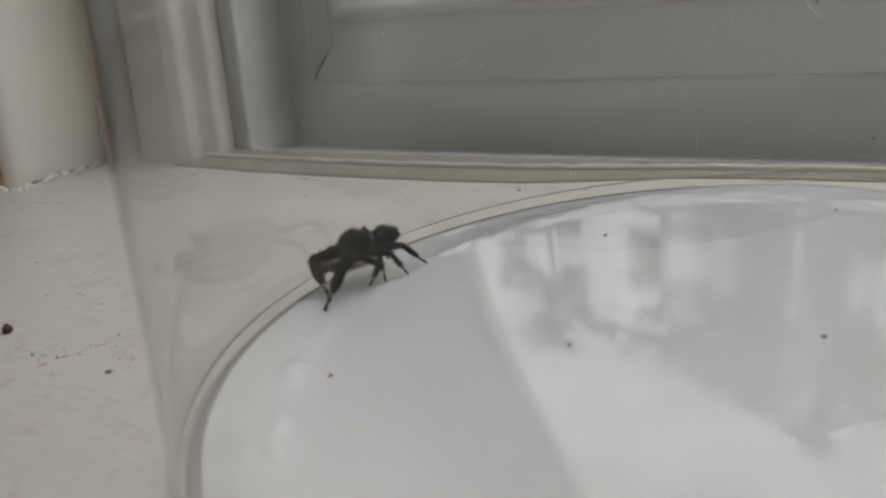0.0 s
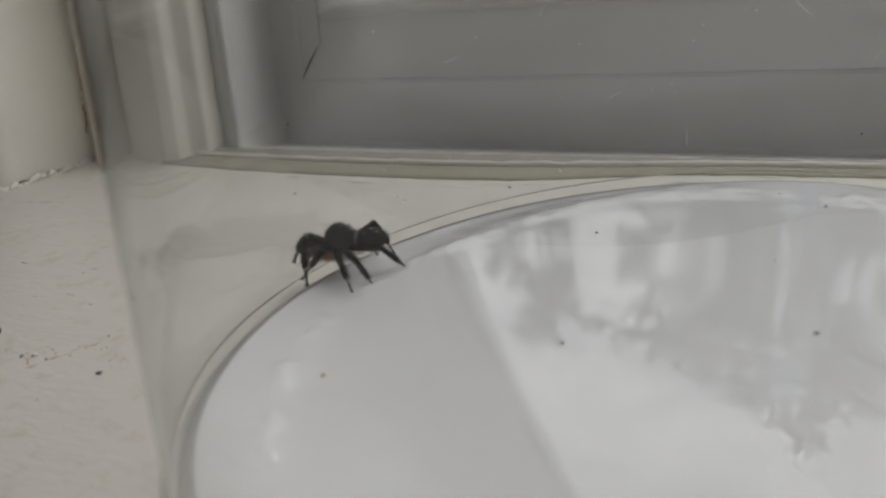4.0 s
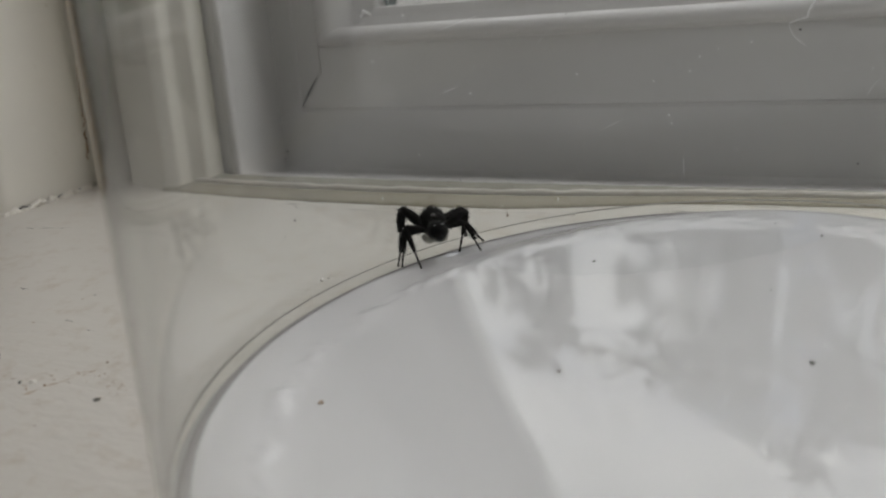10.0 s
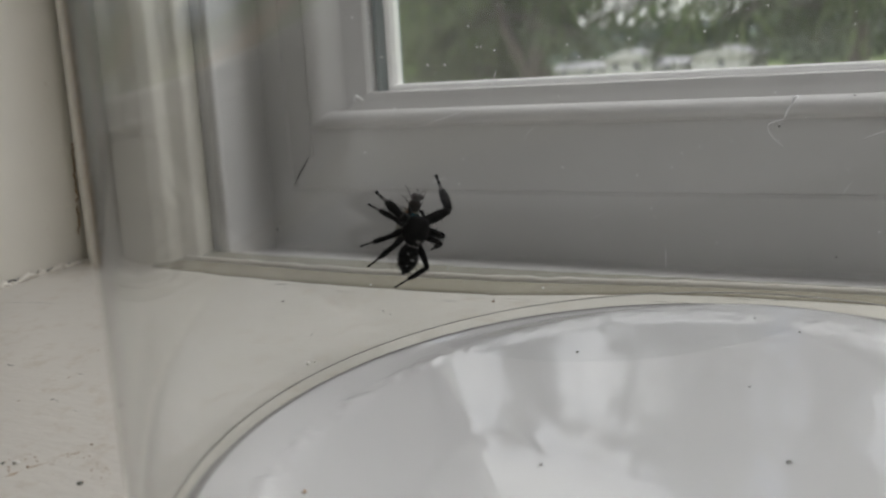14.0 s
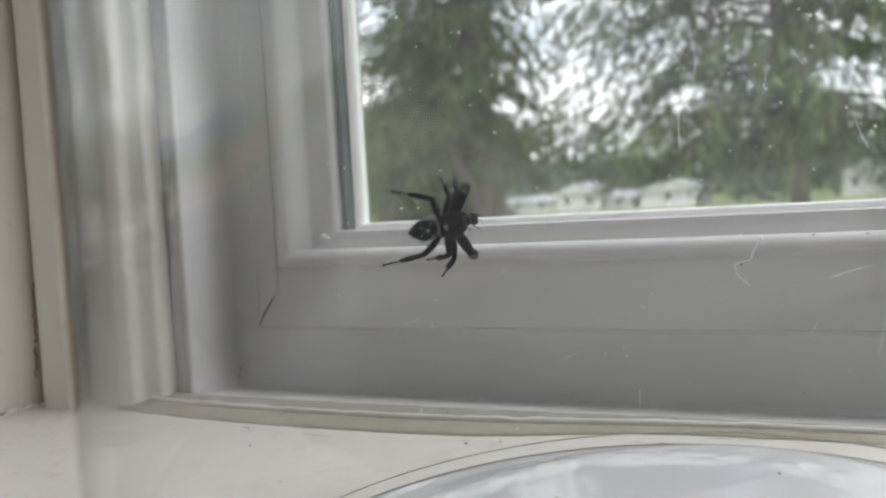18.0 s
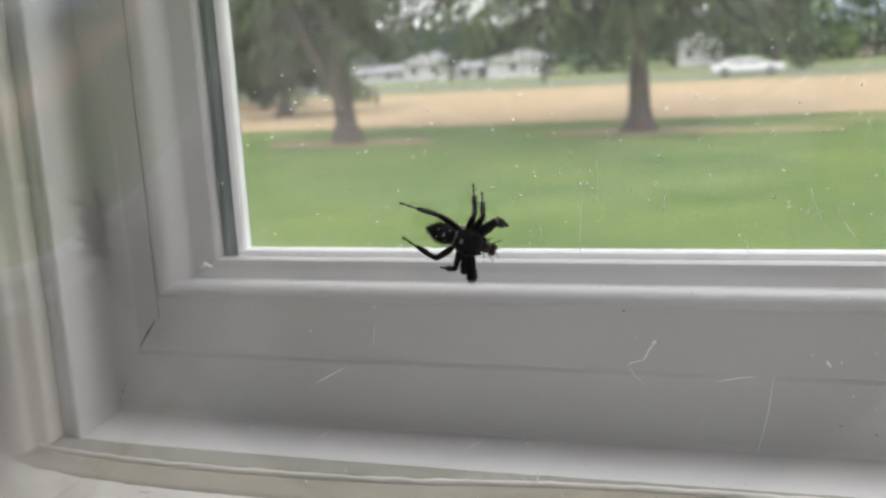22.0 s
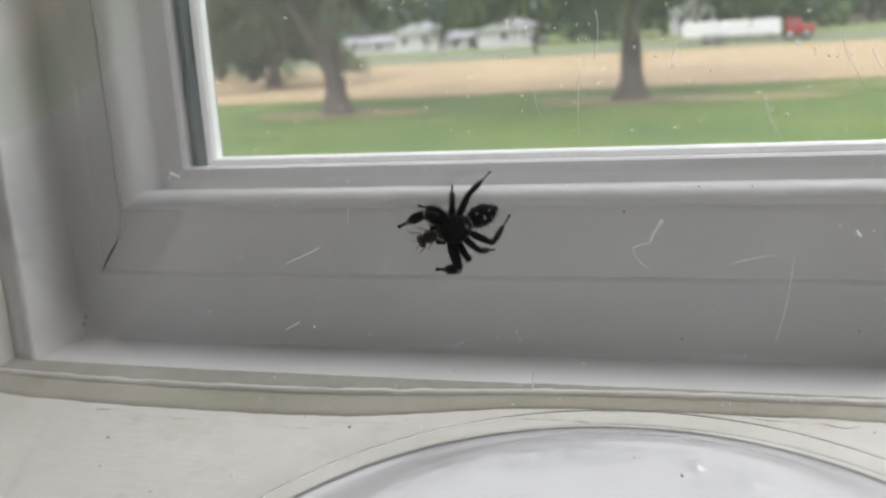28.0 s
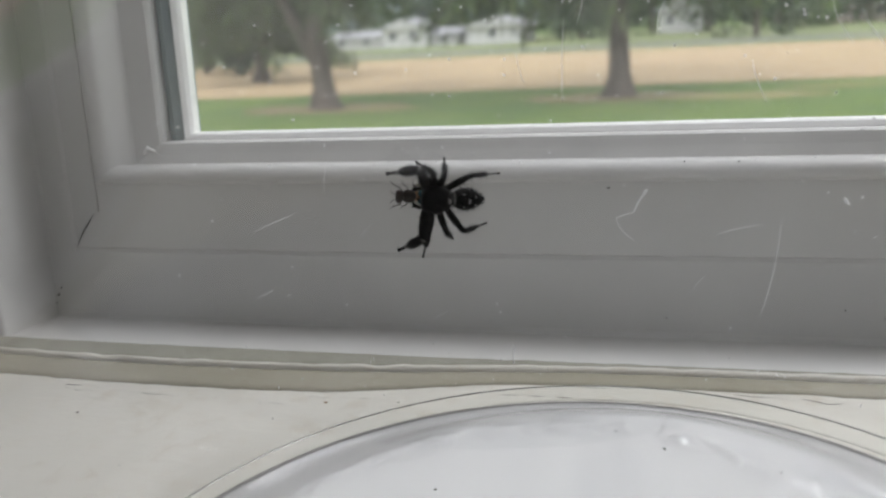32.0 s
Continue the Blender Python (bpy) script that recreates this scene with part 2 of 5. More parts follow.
def frame_loop(name, profile, material, parent=None, closed=True, label="", round_from=0, round_to=0):
    """Sweeps a profile of (x, z, y) insets round the opening with mitred corners; the stretch from round_from to round_to is rounded."""
    bm = bmesh.new()

    def corner(i, k):
        px, pz, y = profile[i % len(profile)]
        zt, xr = Z1 - pz + 0.0174, X1 - px
        return ((px, y, pz), (xr, y, pz), (xr, y, zt), (px, y, zt))[k % 4]

    for k in range(4):
        shared = {}
        for i in range(len(profile) - (0 if closed else 1)):
            soft = round_from <= i < round_to
            quad = []
            for j, kk in ((i, k), (i, k + 1), (i + 1, k + 1), (i + 1, k)):
                if soft and (j, kk) in shared:
                    v = shared[j, kk]
                else:
                    v = bm.verts.new(corner(j, kk))
                    if soft:
                        shared[j, kk] = v
                quad.append(v)
            bm.faces.new(quad).smooth = soft
    return link(name, bm, material, parent, label)


window = tagged(new("window_1"), "white vinyl window with a fixed frame and a glazed sash", "window", kind="structure")
frame_loop("window_frame", [(-0.0300, -0.010, 0.012), (-0.0300, -0.010, -0.0262), (-0.0010, 0.0040, -0.0268), (0.0008, 0.0060, -0.0278), (0.0016, 0.0068, -0.0280), (0.0022, 0.0070, -0.0274),
                            (0.0018, 0.0066, -0.0262), (-0.0022, 0.0048, -0.0150), (-0.0066, 0.0024, -0.0016), (-0.0072, 0.0024, -0.0004), (-0.0070, 0.0034, 0.0002), (-0.0008, 0.0166, 0.0000), (-0.00005, 0.01735, 0.0004), (-0.00005, 0.01735, 0.012)], M_VINYL, window, round_from=2, round_to=6)
frame_loop("sash", [(0.0, 0.0174, 0.0118), (0.0, 0.0174, 0.0004), (0.0002, 0.0176, 0.0001), (0.0092, 0.0312, -0.0003),
                    (0.0095, 0.0313, -0.0024), (0.0102, 0.0316, -0.0046), (0.0113, 0.0321, -0.0062), (0.0126, 0.0328, -0.0068), (0.0141, 0.0340, -0.0064), (0.0150, 0.0348, -0.0055), (0.0156, 0.0352, -0.0047), (0.0160, 0.0354, -0.0040), (0.0163, 0.0353, -0.0035), (0.0166, 0.0350, -0.0030),
                    (0.0174, 0.0349, -0.0016), (0.0180, 0.0352, -0.0010), (0.0206, 0.0370, -0.0002), (0.0230, 0.0389, 0.0004), (0.0236, 0.0392, 0.0010), (0.0238, 0.0392, 0.0060), (0.0238, 0.0392, 0.0118)], M_VINYL, window, round_from=3, round_to=12)
frame_loop("gasket", [(0.0239, 0.0378, 0.0105), (0.0239, 0.0378, 0.0034), (0.0254, 0.0380, 0.0028), (0.0269, 0.0387, 0.0040), (0.0269, 0.0387, 0.0105)], M_GASKET, window, label="grey-green rubber glazing gasket")
frame_loop("glazing_strip", [(0.0270, 0.0388, 0.0070), (0.0270, 0.0388, 0.0034), (0.0273, 0.0393, 0.0033), (0.0281, 0.0402, 0.0039), (0.0286, 0.0405, 0.0048), (0.0286, 0.0405, 0.0070)], M_SPACER, window, label="off-white glazing strip, rusty at its corner")
part("pane", box((0.0276, 0.0052, 0.0398), (X1 - 0.0276, 0.0082, Z1 - 0.0236)), M_PANE, window, "clear glass pane with dust and scratches")
# a raised line on the sash stile and the open mitre below it
part("stile_line", box((0.0064, -0.0006, 0.0253), (0.0069, 0.0004, Z1 - 0.02), 0.0001), M_VINYL, window)
# near-black for paint cracks, and for the shade inside open gaps
M_GAP = plain("dark_gap", (0.035, 0.032, 0.03), 0.9)
part("mitre_gap", tube([(0.0001, -0.0001, 0.0177), (0.0016, -0.0001, 0.0200), (0.0034, -0.0002, 0.0222), (0.0058, -0.0003, 0.0250)], [0.00006, 0.00016, 0.00018, 0.00004], 6), M_GAP, window, "open dark mitre joint")
for px, pz, r in ((0.0192, 0.0372, 0.0006), (0.0204, 0.0376, 0.0008), (0.0215, 0.0382, 0.0005)):
    bits = ellipsoid((px, 0.0004, pz), (r, r * 0.7, r * 0.8), 8, 6)
    for v in bits.verts:
        v.co += Vector([random.uniform(-1, 1) * r * 0.25 for _ in range(3)])
    part("dirt_clot", bits, M_CAULK, window, "grey clot of dirt in the corner")
part("silk_scrap", tube([(0.0200, -0.001, 0.0372), (0.0212, -0.0015, 0.0384), (0.0228, -0.001, 0.0376)], [0.0003, 0.0005, 0.0002], 7), M_SPACER, window)


M_SPECK = plain("fly_speck", (0.06, 0.05, 0.045), 0.7, scale=3000, vary=0.4)
for x, y, z, r in ((0.1120, -0.0004, 0.0298, 0.00042), (0.1251, -0.0066, 0.0352, 0.00032), (0.1337, -0.0066, 0.0351, 0.0003), (0.1001, -0.0066, 0.0352, 0.0002), (0.0707, -0.0064, 0.0352, 0.0003),
                   (0.1220, -0.0002, 0.0062, 0.00035), (0.1518, -0.0002, 0.0085, 0.0003), (0.1580, -0.0004, 0.0072, 0.0003), (0.0645, -0.0002, 0.0050, 0.0002), (-0.0060, -0.0006, 0.0072, 0.0006), (-0.0064, -0.0012, 0.0056, 0.0004), (-0.0052, -0.0004, 0.0088, 0.0004), (0.0816, -0.0004, 0.0123, 0.00018)):
    r *= 0.6
    bits = ellipsoid((x, y, z), (r, r * 0.5, r * 0.8), 8, 6)
    for v in bits.verts:
        v.co += Vector([random.uniform(-1, 1) * r * 0.2 for _ in range(3)])
    part("speck", bits, M_SPECK, window, "dark fly speck")


def swell(x, at, run):
    """1 in the corner, easing to 0 along the window."""
    return 1 / (1 + math.exp(max(-60, min(60, (x - at) / run))))


def caulk_front_y(x):
    return -0.0338 - 0.0078 * swell(x, 0.087, 0.008) + 0.0012 * swell(x, 0.010, 0.008)


def ridge_y(x):
    return -0.0290 - 0.0050 * swell(x, 0.090, 0.012) + 0.0010 * swell(x, 0.012, 0.008)


def strip(name, front, rear, height, material, amp, seed, label, category, x0=-0.012, x1=X1 + 0.006, n=1100):
    """A long bead of filler between two wandering edges along the foot of the frame."""
    bm = bmesh.new()
    rows = []
    for k in range(n + 1):
        x = x0 + (x1 - x0) * (k / n) ** 1.8
        w = noise.noise(Vector((x * 130, seed, 0))) + 0.5 * noise.noise(Vector((x * 520, seed, 3))) + 0.45 * noise.noise(Vector((x * 1900, seed, 6)))
        w2 = noise.noise(Vector((x * 260, seed, 9)))
        ya, yb = front(x) + amp * w, rear(x) + amp * 0.25 * w2
        top = height * (1 + 0.25 * w2)
        e = (yb - ya) * 0.2
        prof = ((ya, -0.0006), (ya + 0.1 * e, top * 0.55), (ya + e, top), ((ya + yb) / 2, top * 0.92 + 0.0001 * w), (yb - e, top * 1.05), (yb, top * 0.5), (yb, -0.0006))
        rows.append([bm.verts.new((x, y, sill_z(y) + z)) for y, z in prof])
    for p, q in zip(rows, rows[1:]):
        for j in range(len(p) - 1):
            bm.faces.new([p[j], q[j], q[j + 1], p[j + 1]]).smooth = True
    bm.faces.new(rows[0])
    bm.faces.new(rows[-1][::-1])
    return tagged(link(name, bm, material), label, category, kind="structure")


strip("caulk_front", caulk_front_y, lambda x: ridge_y(x) - 0.0002, 0.0003, M_CAULK, 0.0004, 1.0, "ragged tan caulk along the foot of the window", "caulk")
strip("caulk_back", lambda x: ridge_y(x) + 0.0002, lambda x: -0.0272, 0.0007, M_CAULK2, 0.0001, 5.0, "grey caulk against the window frame", "caulk")
strip("paint_ridge", lambda x: ridge_y(x) - 0.0005, lambda x: ridge_y(x) + 0.0003, 0.0010, M_SILL, 0.00012, 8.0, "thin raised ridge of cream paint", "paint ridge")

# sill, stop moulding, reveal
bm = box((-0.60, -0.26, -0.035), (1.50, -0.0283, 0.0), 0.002)
for v in bm.verts:
    v.co.z += sill_z(v.co.y)
tagged(link("window_sill", bm, M_SILL), "cream painted wooden window sill, chipped and dirty", "window sill", kind="structure")


def moulding(name, outline, z0, z1, material, label):
    """An upright length of moulding from its outline on plan."""
    bm = bmesh.new()
    n = 60
    rings = []
    for k in range(n + 1):
        z = z0 + (z1 - z0) * (k / n) ** 2
        rings.append([bm.verts.new((x + 0.00025 * noise.noise(Vector((x * 90, y * 90, z * 40))), y + 0.00025 * noise.noise(Vector((x * 90, y * 90 + 7, z * 40))), z)) for x, y in outline])
    m = len(outline)
    for p, q in zip(rings, rings[1:]):
        for j in range(m):
            f = bm.faces.new([p[j], p[(j + 1) % m], q[(j + 1) % m], q[j]])
            f.smooth = True
    bm.faces.new(rings[0])
    bm.faces.new(rings[-1])
    return tagged(link(name, bm, material), label, "trim", kind="structure")


def rounded(points, r, n=4):
    """Rounds the corners of an outline."""
    out = []
    for i, p in enumerate(points):
        p, a, c = Vector(p), Vector(points[i - 1]), Vector(points[(i + 1) % len(points)])
        u, w = (a - p).normalized() * r, (c - p).normalized() * r
        for k in range(n + 1):
            t = k / n
            out.append(tuple((p + u) * (1 - t) ** 2 + 2 * t * (1 - t) * p + (p + w) * t ** 2))
    return out


moulding("trim_left", rounded([(-0.0285, -0.0264), (-0.0285, -0.0370), (-0.0255, -0.0390), (-0.0180, -0.0396), (-0.0110, -0.0391), (-0.0079, -0.0372), (-0.0074, -0.0338), (-0.0056, -0.0328), (-0.0036, -0.0322), (-0.0030, -0.0300), (-0.0030, -0.0270)], 0.0008), -0.002, 1.25, M_TRIM, "cream painted stop moulding beside the window")
moulding("reveal_left", rounded([(-0.085, -0.030), (-0.085, -0.0585), (-0.0335, -0.0585), (-0.0295, -0.0345), (-0.0315, -0.030)], 0.004, 6), -0.006, 1.30, M_TRIM, "cream painted casing with a rounded edge and cracked paint")
M_RUST = painted("amber_varnish", (0.35, 0.22, 0.09), (0.12, 0.07, 0.03), 0.5, dirt_lo=0.45, dirt_hi=0.7)
moulding("varnish_strip", rounded([(-0.036, -0.0615), (-0.060, -0.0615), (-0.060, -0.0586), (-0.036, -0.0586)], 0.0006, 3), -0.004, 1.25, M_RUST, "bare amber edge of old varnish beside the casing")
moulding("gap_filler", [(-0.0312, -0.0300), (-0.0286, -0.0300), (-0.0286, -0.0280), (-0.0312, -0.0280)], -0.002, 1.25, M_GAP, "dark gap between casing and moulding")

# clear cup over a white lid
CUP_C = Vector((0.1182, -0.0912, sill_z(-0.0912)))
TILT = math.atan(SLOPE)
CUP = Matrix.Translation(CUP_C) @ Matrix.Rotation(TILT, 4, "X")


def cup_r(h):
    return 0.0531 - 0.055 * h


cup = tagged(new("plastic_cup"), "large clear plastic cup upside down on its lid, scratched", "cup")
cup.matrix_world = CUP
WALL = 0.0005
LEVELS = [0.0024, 0.0025, 0.0027] + [0.0030 + 0.1264 * k / 10 for k in range(11)] + [0.1298, 0.1299, 0.13]
bm = lathe([(cup_r(h), h) for h in LEVELS] + [(cup_r(h) - WALL, h) for h in LEVELS[::-1]], 720, True)
wall = part("wall", bm, M_CLEAR, cup, "clear tapered wall")
wall.visible_shadow = False
part("rim", lathe([(0.0522, 0.0003), (0.0534, 0.0003), (0.0536, 0.0012), (0.0532, 0.0024), (0.0524, 0.0024), (0.0521, 0.0012)], 200, True), M_RIM, cup, "rolled clear rim")


def fibre(angle, h, turn, rise, bend, radius, n=7):
    """A scratch or clinging fibre on the inside of the cup, from an angle and a height."""
    pts = []
    for k in range(n):
        t = k / (n - 1)
        ang = radians(angle + turn * t + bend * math.sin(math.pi * t))
        hh = h + rise * t
        r = cup_r(hh) - 0.0009
        pts.append((r * math.cos(ang), r * math.sin(ang), hh))
    return part("scratch", tube(pts, [radius * (0.5 + 0.5 * math.sin(math.pi * (k + 0.6) / n)) for k in range(n)], 5), M_FIBRE, cup, "pale scratch")


for angle, h, turn, rise, bend, radius in ((86.8, 0.0313, 1.8, -0.0028, 0.3, 0.00016), (88.6, 0.0285, 2.6, -0.0008, 0.4, 0.00010), (91.2, 0.0277, -2.5, -0.0031, 0.6, 0.00006), (86.6, 0.0316, 0.5, -0.0007, 0.2, 0.00028),
                                           (67.8, 0.0282, 2.7, -0.0128, -0.4, 0.00006), (76.9, 0.0259, -6.3, 0.0019, 0.5, 0.00008), (59.3, 0.0324, -0.6, -0.0008, 0.2, 0.00022), (146.6, 0.0241, -2.6, 0.0004, 0, 0.00006),
                                           (146.3, 0.0325, -6.7, 0.0010, 0, 0.00005), (107.4, 0.0095, 0.1, -0.0027, 0.1, 0.00009), (134.1, 0.0386, 0.7, -0.0032, 0.2, 0.00005), (98.0, 0.0535, 0.5, -0.0100, 0.2, 0.00004),
                                           (95.5, 0.0593, 0.5, -0.0060, -0.5, 0.00004), (62.0, 0.0560, -3, -0.0060, 0.6, 0.00004), (55.0, 0.0500, 3, 0.0040, 0.4, 0.00004), (72.0, 0.0480, -2, -0.0050, 0.3, 0.00004),
                                           (120.0, 0.0150, -3, 0.0010, 0.2, 0.00005), (80.0, 0.0180, -1.5, 0.0020, 0.3, 0.00005), (128.0, 0.0300, 2, -0.0020, 0.5, 0.00004), (50.0, 0.0210, -3, 0.0030, 0.3, 0.00006),
                                           (104.0, 0.0460, 1, 0.0040, 0.2, 0.00004), (84.0, 0.0550, 1, -0.0040, 0.3, 0.00004)):
    fibre(angle, h, turn, rise, bend, radius)
bm = bmesh.new()
for k in range(800):
    ang, hh = radians(random.uniform(20, 160)), random.uniform(0.004, 0.075) if k % 3 else random.uniform(0.035, 0.075)
    r = cup_r(hh) - 0.0009
    s0 = random.choice((0.00007, 0.00008, 0.00011, 0.00015, 0.00020))
    m4 = Matrix.Translation((r * math.cos(ang), r * math.sin(ang), hh)) @ Matrix.Rotation(random.uniform(0, 6), 4, "Z")
    base = [bm.verts.new(m4 @ Vector(c)) for c in ((s0, 0, 0), (-s0, 0, 0), (0, s0 * random.uniform(0.6, 2), 0), (0, 0, s0), (0, 0, -s0))]
    for i, j, l in ((0, 2, 3), (2, 1, 3), (1, 0, 3), (2, 0, 4), (1, 2, 4), (0, 1, 4)):
        bm.faces.new((base[i], base[j], base[l]))
tagged(part("dust", bm, M_FIBRE, cup), kind="stuff")

lid = tagged(new("lid"), "glossy white round plastic lid lying on the sill", "lid")
LID_X, LID_Y = -0.0006, -0.0014
lid.matrix_world = CUP @ Matrix.Translation((LID_X, LID_Y, 0))


def warp(x, y):
    """Height that the thin lid's middle panel gains by its warp, with an uneven pressed ring round it; it fades out towards the margin."""
    r = math.hypot(x, y)
    keep = min(1.0, max(0.0, (0.0475 - r) / 0.0085))
    keep = keep * keep * (3 - 2 * keep)
    h = 0.01105 * x + 0.0091 * y - 0.8997 * x * x - 0.8499 * x * y - 0.1453 * y * y - 8.223 * x ** 3 + 14.36 * x * x * y + 20.99 * x * y * y + 25.92 * y ** 3
    ring = math.hypot(x + 0.0025, y + 0.0035) - 0.0400
    ripple = noise.noise(Vector((x * 190, y * 190, 4))) + 0.6 * noise.noise(Vector((x * 600, y * 600, 8)))
    press = 0.00034 * math.exp(-(ring / 0.0015) ** 2) * max(0.0, 0.35 + 1.3 * ripple)
    dip = h + 0.0024
    h = -0.0024 + 0.5 * (dip + math.sqrt(dip * dip + 4e-7))
    return keep * (0.0012 + h) + press


plate = [(0, 0.0003), (0.0516, 0.0003), (0.0518, 0.0005), (0.0517, 0.0007), (0.0515, 0.0008), (0.0512, 0.0009), (0.0507, 0.0010), (0.0503, 0.0018), (0.0497, 0.0021)]
bm = lathe(plate + [(0.0497 - 0.0497 * k / 150, 0.0021) for k in range(1, 151)], 420)
for v in bm.verts:
    if v.co.z > 0.002:
        v.co.z += warp(v.co.x + LID_X, v.co.y + LID_Y)
part("plate", bm, M_DISC, lid)
# dark grey ring laid along the lid's groove
M_GROOVE = plain("groove_grey", (0.24, 0.235, 0.225), 0.8, scale=400, vary=0.3)
part("groove_line", lathe([(0.0491, 0.00217), (0.0497, 0.00216), (0.0503, 0.00187), (0.0508, 0.00108)], 160), M_GROOVE, lid, "thin dark grey line along the groove")

# crumbs on the lid and on the sill
def crumb(name, x, y, lift, size, material, label, flat=0.5):
    bm = ellipsoid((0, 0, 0), (size, size * random.uniform(0.5, 0.8), size * flat), 9, 6)
    for v in bm.verts:
        v.co *= 1 + 0.35 * noise.noise(v.co / size * 1.3 + Vector((x * 999, y * 999, 0)))
    ob = link(name, bm, material)
    ob.matrix_world = Matrix.Translation((x, y, sill_z(y) + lift + size * flat * 0.7)) @ Matrix.Rotation(random.uniform(0, 6), 4, "Z")
    return tagged(ob, label, "debris", "specks of dirt")


M_SEED = plain("dark_seed", (0.07, 0.035, 0.022), 0.6, scale=3000, vary=0.5, relief=0.5)
M_CRUMB = plain("brown_crumb", (0.36, 0.26, 0.17), 0.8, scale=3000, vary=0.4)
M_GREYCRUMB = plain("grey_crumb", (0.12, 0.12, 0.10), 0.8, scale=3000, vary=0.4)
M_CHIP = plain("paint_chip", (0.80, 0.78, 0.72), 0.5, scale=3000)
crumb("seed", 0.0312, -0.1085, 0, 0.00085, M_SEED, "small dark brown seed husk on the sill", 0.8)
for x, y, r, mt in ((0.0549, -0.1129, 0.0004, M_GREYCRUMB), (0.0426, -0.1118, 0.0005, M_CHIP), (0.0410, -0.1124, 0.0003, M_GREYCRUMB), (0.0450, -0.1120, 0.00025, M_CRUMB), (0.0365, -0.1160, 0.0003, M_GREYCRUMB), (0.0590, -0.0755, 0.0005, M_CHIP),
                    (0.0595, -0.0745, 0.0003, M_CHIP), (0.048, -0.1050, 0.0002, M_CRUMB), (0.052, -0.0650, 0.0002, M_GREYCRUMB), (0.040, -0.0600, 0.0002, M_SEED), (0.036, -0.0520, 0.00025, M_SEED), (0.074, -0.0440, 0.0003, M_CRUMB), (0.085, -0.0425, 0.0003, M_CHIP)):
    crumb("crumb", x, y, 0, r, mt, "tiny crumb of dirt on the sill")
for x, y, r, mt in ((0.0825, -0.1078, 0.00038, M_CRUMB), (0.1277, -0.0912, 0.0003, M_GREYCRUMB), (0.1210, -0.0752, 0.0002, M_GREYCRUMB), (0.1180, -0.0560, 0.0002, M_GREYCRUMB), (0.1240, -0.0590, 0.0003, M_GREYCRUMB), (0.1050, -0.0980, 0.0002, M_SEED), (0.0985, -0.0700, 0.00022, M_GREYCRUMB), (0.137, -0.062, 0.0002, M_SEED)):
    crumb("crumb", x, y, 0.0021 + warp(x - CUP_C.x, y - CUP_C.y), r, mt, "tiny crumb of dirt on the lid")
bm = bmesh.new()
for k in range(240):
    x, y = random.uniform(-0.02, 0.2), random.uniform(-0.13, -0.042)
    if k < 60:
        x = random.uniform(0.030, 0.058)
        y = -0.1115 + 0.0025 * math.sin(x * 160) + random.gauss(0, 0.0012)
    r = random.choice((0.00005, 0.00006, 0.00008, 0.00013))
    z = sill_z(y)
    a4 = random.uniform(0, 3)
    base = [bm.verts.new((x + r * u * math.cos(a4) - r * w * math.sin(a4), y + r * u * math.sin(a4) + r * w * math.cos(a4), z + q * r)) for u, w, q in ((2, 0, 0.1), (0, 1, 0.1), (-2, 0, 0.1), (0, -1, 0.1), (0, 0, 0.8))]
    for i in range(4):
        bm.faces.new((base[i], base[(i + 1) % 4], base[4]))
tagged(link("grit", bm, M_CRUMB), "fine brown grit scattered on the sill", "grit", kind="stuff")


def crack(x, y, dx, dy, wob, r, n=14):
    pts = []
    for k in range(n):
        t = k / (n - 1)
        px, py = x + dx * t, y + dy * t + wob * noise.noise(Vector((x * 200 + t * 5, y * 300, 2)))
        pts.append((px, py, sill_z(py) + 0.00002))
    return tagged(link("paint_crack", tube(pts, [r * max(0.04, noise.noise(Vector((k * 0.7, x * 500, 1))) * 2.4) for k in range(n)], 5), M_GAP), "dark crack in the sill paint", "paint crack", kind="structure")


for args in ((0.1316, -0.0348, 0.016, -0.0006, 0.0012, 0.00014), (0.0700, -0.0425, 0.010, 0.0006, 0.0008, 0.00007), (0.026, -0.0445, 0.008, -0.0006, 0.0008, 0.00007), (0.098, -0.0385, 0.018, 0.0002, 0.0006, 0.00007), (0.0275, -0.0432, 0.021, -0.0015, 0.0008, 0.00009), (0.0635, -0.0452, 0.0042, 0.0002, 0.0004, 0.00012), (0.1101, -0.0352, 0.0078, 0.0007, 0.0002, 0.00009),
             (-0.0237, -0.0648, 0.0155, 0.0026, 0.0004, 0.00005), (0.0108, -0.0886, 0.0016, 0.0002, 0.0003, 0.0001), (0.0302, -0.0962, 0.0016, -0.0002, 0.0002, 0.00009), (0.0260, -0.0880, 0.0012, 0.0002, 0.0002, 0.00008), (0.0368, -0.0982, 0.0014, 0.0003, 0.0002, 0.00008)):
    crack(*args)
M_STAIN = plain("rusty_stain", (0.42, 0.29, 0.16), 0.8, scale=900, vary=0.3)
for args in ((0.0440, -0.1152, 0.0042, 0.0085, 0.0008, 0.00012), (0.0405, -0.1120, 0.0045, -0.0022, 0.0008, 0.0001), (0.0455, -0.1100, 0.0025, 0.0035, 0.001, 0.00008)):
    ob = crack(*args)
    ob.data.materials[0] = M_STAIN
    tagged(ob, "rusty brown stain on the sill paint", "stain", kind="structure")


